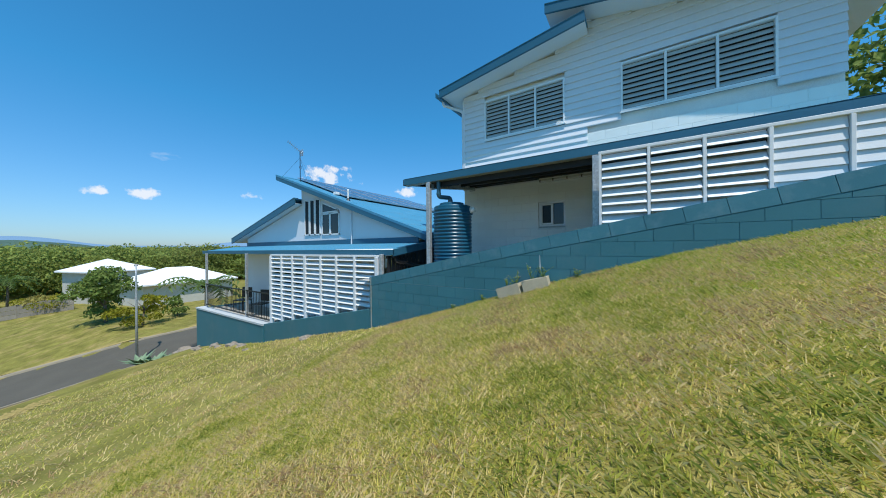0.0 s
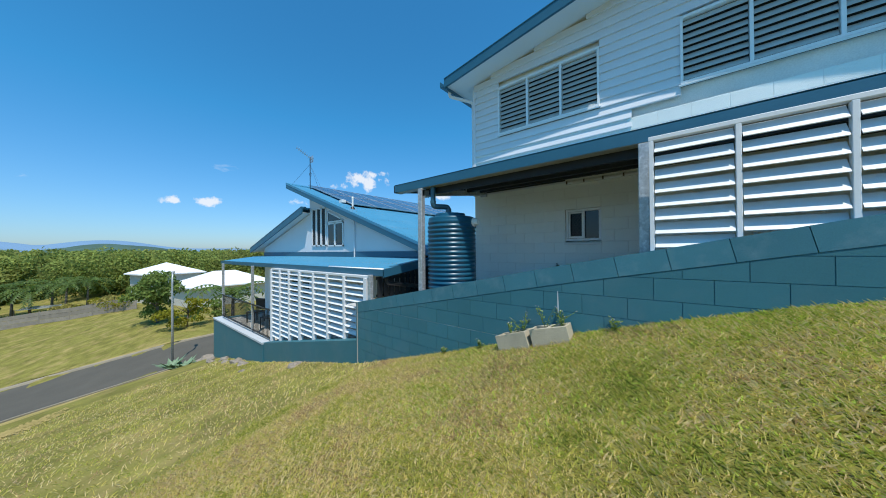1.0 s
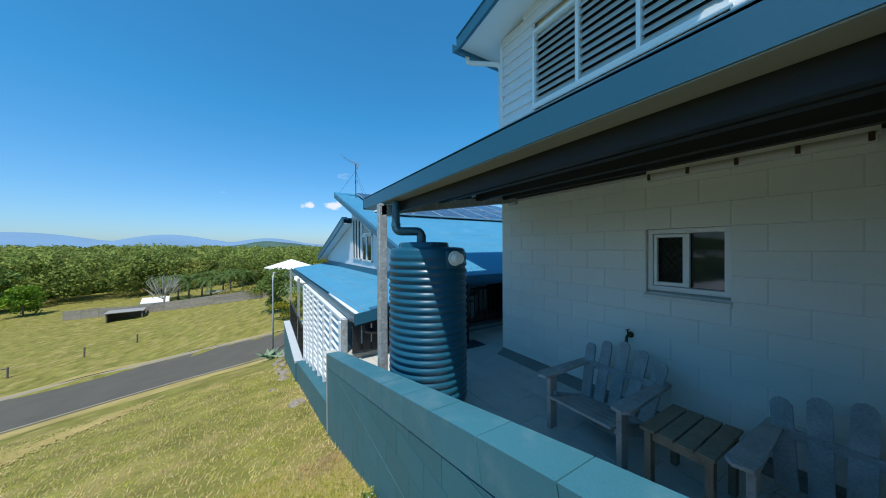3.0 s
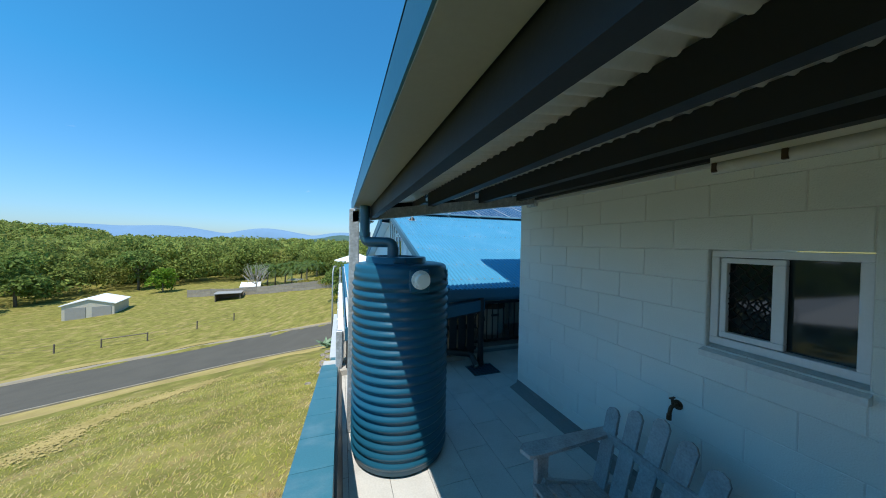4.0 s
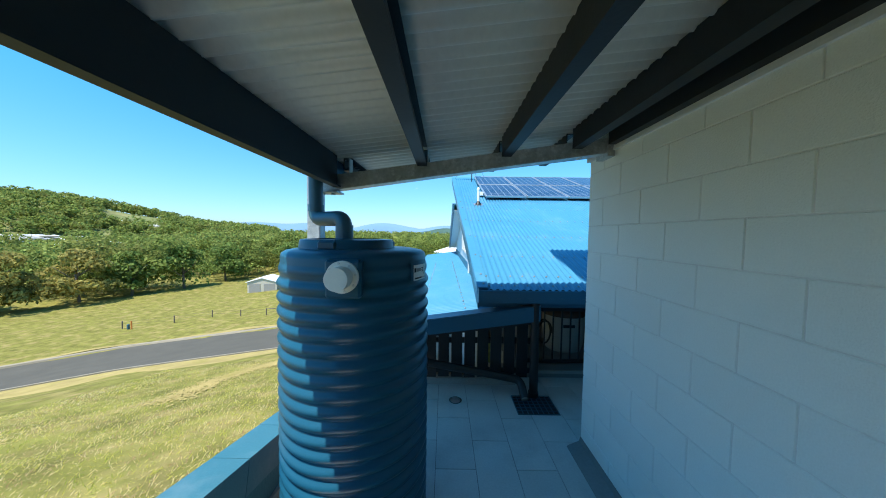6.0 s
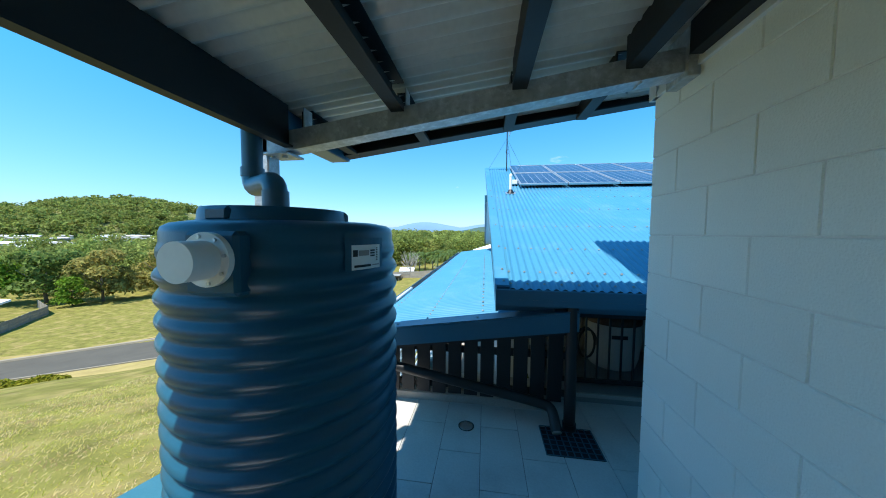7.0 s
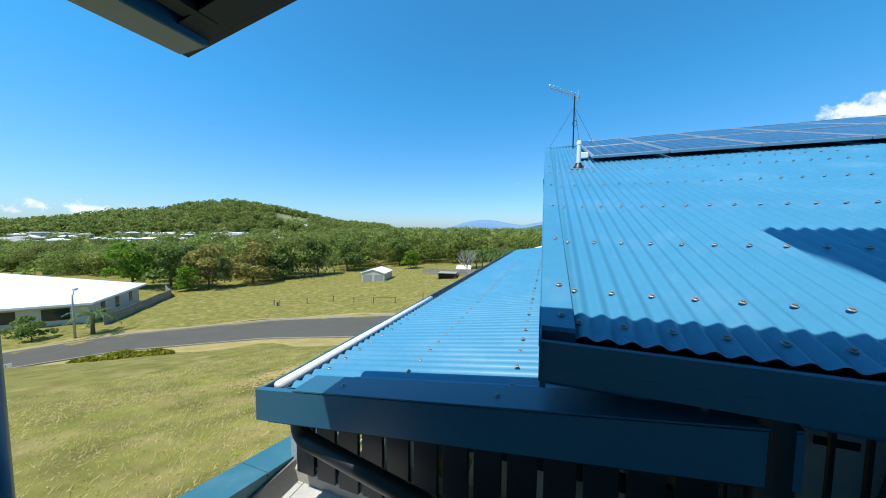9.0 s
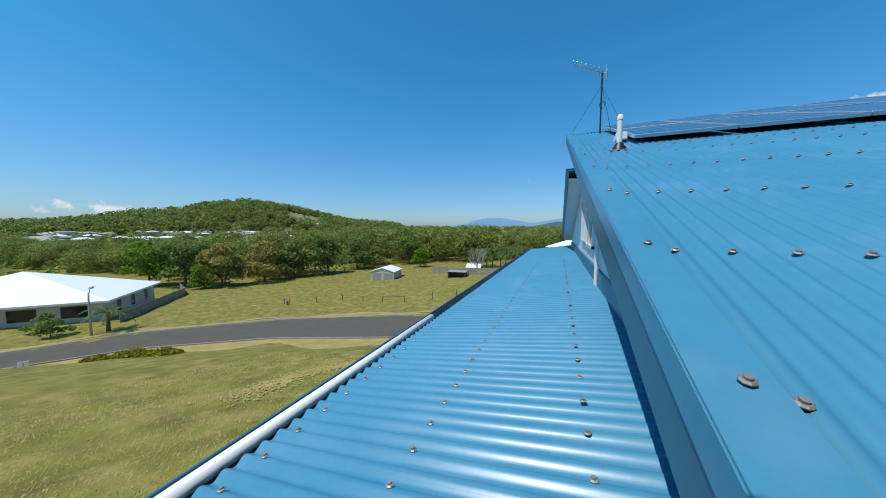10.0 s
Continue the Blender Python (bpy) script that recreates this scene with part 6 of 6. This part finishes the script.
tree("garden_shrub", "dark green shrub near the street house", 2.2, 33.0, 1.9, 2.0, 33, M_LEAF2, 900, 0.1, n=9, low=0.0)
tree("field_tree", "bright green rounded tree in the field", -25.3, 50.0, 3.3, 3.8, 34, M_BRIGHT, 1600, 0.15, n=12, low=0.0)
tree("field_tree", "bright green tree at the edge of the wood", -40.0, 21.5, 2.6, 2.8, 35, M_BRIGHT, 1200, 0.13, n=10, low=0.0)
for k, (x, y, h, m) in enumerate(((-39.5, 23.5, 5.0, M_AUTUMN), (-38.0, 28.0, 5.2, M_AUTUMN), (-44, 22, 5.6, M_LEAF2), (-36.5, 31.5, 5.0, M_LEAF2), (-35.0, 36.5, 5.6, M_LEAF2), (-34.5, 43.0, 5.6, M_LEAF2), (-30.0, 54.0, 6.0, M_LEAF2), (-47.5, 20.0, 5.4, M_BRIGHT))):
    tree("woodland_tree", "leafy tree at the edge of the wood", x, y, h, h * 0.95, 60 + k, m, 2400, 0.2, "trees at the wood edge", n=14, low=0.05)
for k, (x, y, h, m) in enumerate(((-4.5, 49.5, 1.7, M_AUTUMN), (-5.8, 50.2, 1.5, M_YLEAF), (-3.6, 48.8, 2.2, M_YLEAF), (-7.4, 50.5, 1.4, M_AUTUMN), (-11.5, 47.0, 0.9, M_LEAF2), (-31.0, 8.2, 1.1, M_LEAF2), (-33.2, 8.4, 1.0, M_LEAF2), (-36.5, 5.4, 1.2, M_LEAF2))):
    tree("garden_shrub", "garden shrub by a fence", x, y, h, h * 1.5, 80 + k, m, 700, 0.09, "garden shrubs", n=8, low=0.0)
dead = empty("bare_tree", "grey leafless tree by the paling fence", "tree")
part("trunk", limbs(np.random.default_rng(3), 4.6, 5.0, 7, 0.13), M_GREYBARK, dead, smooth=True)
tw = Geo()
r = np.random.default_rng(12)
for k in range(60):
    a, rr, zz = r.random() * 6.28, 0.4 + 1.5 * r.random(), 1.8 + 2.2 * r.random()
    p = Vector((rr * math.cos(a), rr * math.sin(a), zz))
    tw.tube([tuple(p * 0.6 + Vector((0, 0, 0.3))), tuple(p), tuple(p + Vector((r.normal() * 0.3, r.normal() * 0.3, 0.4)))], [0.03, 0.02, 0.008], 4)
part("twigs", tw, M_GREYBARK, dead)
settle(dead, -13.0, 45.0)


def paling_fence(pts, h, label):
    t = empty("paling_fence", label, "fence")
    h *= spread_at(*pts[0])
    pts = [lay(x, y, 0)[:2] for x, y in pts]
    for (x0, y0), (x1, y1) in zip(pts, pts[1:]):
        n = max(1, int(math.hypot(x1 - x0, y1 - y0) / 2.2))
        for k in range(n):
            a, b = k / n, (k + 1) / n
            p, q = Vector((x0 + (x1 - x0) * a, y0 + (y1 - y0) * a)), Vector((x0 + (x1 - x0) * b, y0 + (y1 - y0) * b))
            zp, zq = gz(*p), gz(*q)
            d = (q - p).normalized() * 0.01
            nx, ny = -d.y * 2, d.x * 2
            for lev in range(3):
                lo, hi = h * lev / 3 + 0.01, h * (lev + 1) / 3 - 0.015
                part("board", Geo().add([(p.x - nx, p.y - ny, zp + lo), (q.x - nx, q.y - ny, zq + lo), (q.x - nx, q.y - ny, zq + hi), (p.x - nx, p.y - ny, zp + hi), (p.x + nx, p.y + ny, zp + lo), (q.x + nx, q.y + ny, zq + lo), (q.x + nx, q.y + ny, zq + hi), (p.x + nx, p.y + ny, zp + hi)], [(0, 1, 2, 3), (7, 6, 5, 4), (3, 2, 6, 7), (0, 3, 7, 4), (1, 5, 6, 2)]), M_PALING, t)
            part("post", Geo().box(p.x - 0.05, p.x + 0.05, p.y - 0.05, p.y + 0.05, zp - 0.1, zp + h + 0.03), M_PALING, t)
    return t


paling_fence([(-20.3, 44.4), (-16.5, 44.2), (-11.5, 45.0), (-7, 46.8), (-2.6, 48.8)], 0.95, "weathered grey paling fence across the field")
paling_fence([(-30.9, 11.3), (-37.7, 18.7)], 0.75, "grey paling fence beside the white-roofed house")
paling_fence([(-37.7, 18.7), (-42.5, 20.6)], 0.75, "grey paling fence at the back of a garden")
shed2 = empty("open_shed", "dark open-fronted shed beside the fence", "shed")
part("roof", Geo().box(-1.4, 1.4, -1.0, 1.0, 1.12, 1.18), M_SHEDDOOR, shed2)
part("back_wall", Geo().box(-1.3, 1.3, 0.85, 0.95, -0.2, 1.12), M_BARK, shed2)
part("side_wall", Geo().box(-1.3, -1.22, -0.9, 0.85, -0.2, 1.12), M_BARK, shed2)
part("post", Geo().box(1.2, 1.3, -0.9, -0.8, -0.2, 1.12), M_BARK, shed2)
settle(shed2, -14.9, 41.3, 8, z=-6.0)
low_shed = gable_shed("white_roofed_shed", "long low shed with a white roof behind the fence", -14.8, 50.2, -6.15, 4.5, 2.4, 1.0, 0.35, 100, doors=1)
sail = Geo().add([lay(*p) for p in ((-10.6, 52.4, -4.9), (-8.2, 51.6, -4.85), (-7.4, 53.4, -4.8), (-10.0, 54.2, -4.75))], [(0, 1, 2, 3)])
sail_ob = empty("shade_sail", "cream shade sail over a garden wall", "shade sail")
part("cloth", sail, M_GUTW, sail_ob)
for x, y in ((-10.6, 52.4), (-8.2, 51.6), (-7.4, 53.4)):
    part("post", Geo().tube([lay(x, y, -6.2), lay(x, y, -4.8)], 0.05, 6), M_BARK, sail_ob)
wire = empty("wire_fence", "old timber post and rail fence in the field", "fence")
wp = [lay(x, y, 0)[:2] for x, y in ((-24.5, 19.8), (-22.2, 21.4), (-20.5, 23.0), (-18.4, 23.4), (-16.4, 23.7), (-14.6, 24.7), (-12.6, 26.8), (-10.8, 29.0))]
for k, (x, y) in enumerate(wp):
    part("post", Geo().tube([(x, y, gz(x, y) - 0.1), (x + 0.03, y, gz(x, y) + 1.0)], 0.07, 7), M_BARK, wire)
for a, b in zip(wp[4:5], wp[5:6]):
    part("rail", Geo().tube([(*a, gz(*a) + 0.9), (*b, gz(*b) + 0.9)], 0.06, 6), M_BARK, wire)
for a, b in zip(wp, wp[1:]):
    for h in (0.45, 0.85):
        part("wire", Geo().tube([(*a, gz(*a) + h), (*b, gz(*b) + h)], 0.01, 4), M_BARK, wire)
mk = empty("marker_post", "small orange and blue service marker by the street", "marker post")
part("post", Geo().box(-0.03, 0.03, -0.03, 0.03, 0, 0.6), M_ORANGE, mk)
part("pillar", Geo().box(-0.3, -0.17, -0.07, 0.07, 0, 0.36, 0.02), M_PIPE, mk)
settle(mk, -23.6, 19.6)
sg = empty("notice_board", "small white notice board on the lawn", "sign")
part("board", Geo().box(-0.16, 0.16, -0.01, 0.01, 0.1, 0.45, 0.004), M_WPLASTIC, sg)
part("bar", Geo().box(-0.012, 0.012, -0.014, -0.0105, 0.13, 0.42), M_SHEDDOOR, sg)
part("stake", Geo().box(-0.02, 0.02, 0.011, 0.03, -0.1, 0.3), M_BARK, sg)
settle(sg, -24.9, 5.75, 75)
r = np.random.default_rng(77)
for c, (x, y, s) in enumerate(((-21.6, 8.4, 1.0), (-20.6, 9.2, 0.9), (-22.4, 7.4, 0.6))):
    v, f = leaf_cloud(r, [(0, 0, 0.1, 0.5 * s), (0.6 * s, 0.2, 0.1, 0.4 * s), (-0.6 * s, -0.3, 0.05, 0.4 * s)], 700, 0.09, 0.7)
    g = Geo()
    g.v, g.f = v.tolist(), f.tolist()
    ob = solo("grass_tussock", g, M_YLEAF, "long yellow-green grass tussock by the street", "grass tussock", "tussocks", "stuff")
    settle(ob, x, y, lift=-0.05)
# tree behind the upper house and beyond the lower roof
tree("hill_tree", "dense green tree behind the house", 9.5, -13.0, 8.5, 8.0, 90, M_LEAF2, 5500, 0.15, z=2.0, n=22, low=0.0)
tree("garden_tree", "green tree behind the lower house", 9.0, 16.0, 6.6, 5.5, 91, M_YLEAF, 2400, 0.18, z=-3.0, n=12, low=0.0)

# hillside trees
r = np.random.default_rng(15)
spots = []
for k in range(1500):
    u, v = r.random(), 0.02 + 0.5 * r.random()
    az, d = math.radians(-84 + 54 * u), 520 + 300 * (v - 0.5)
    h = hill_h(u) * math.sin(math.pi * v) ** 0.8 * (1 + 0.12 * noise.noise(Vector((u * 9, v * 3, 0))))
    if 0.63 < u < 0.74 and 0.10 < v < 0.30:
        continue
    px, py = -2 + d * math.sin(az), d * math.cos(az)
    spots.append((*lay(px, py, -9 + h), (7 + 5 * r.random()) * spread_at(px, py), int(r.integers(5)), r.random() * 6.28))
forest_mesh("hill_woodland", spots, far_kinds, M_LEAF, "woodland covering the hill")

# ---- patio tiles, last ----
tile_me = Geo().box(0.0015, 0.2985, 0.0015, 0.5985, -0.008, 0.0, 0.002).mesh("tile", M_TILE)
for i in range(-8, 5):
    for j in range(-16, 3):
        x0, y0 = 0.3 * i + 0.0 + 0.02, 0.6 * j + (0.3 if i % 2 else 0.0) - 0.05
        if x0 < -2.19 - 0.2 or y0 > 1.2 or (x0 > -0.06 and y0 < -0.06):
            continue
        ob = new("tile", tile_me)
        ob.parent = patio
        ob.location = (x0, y0, 0)
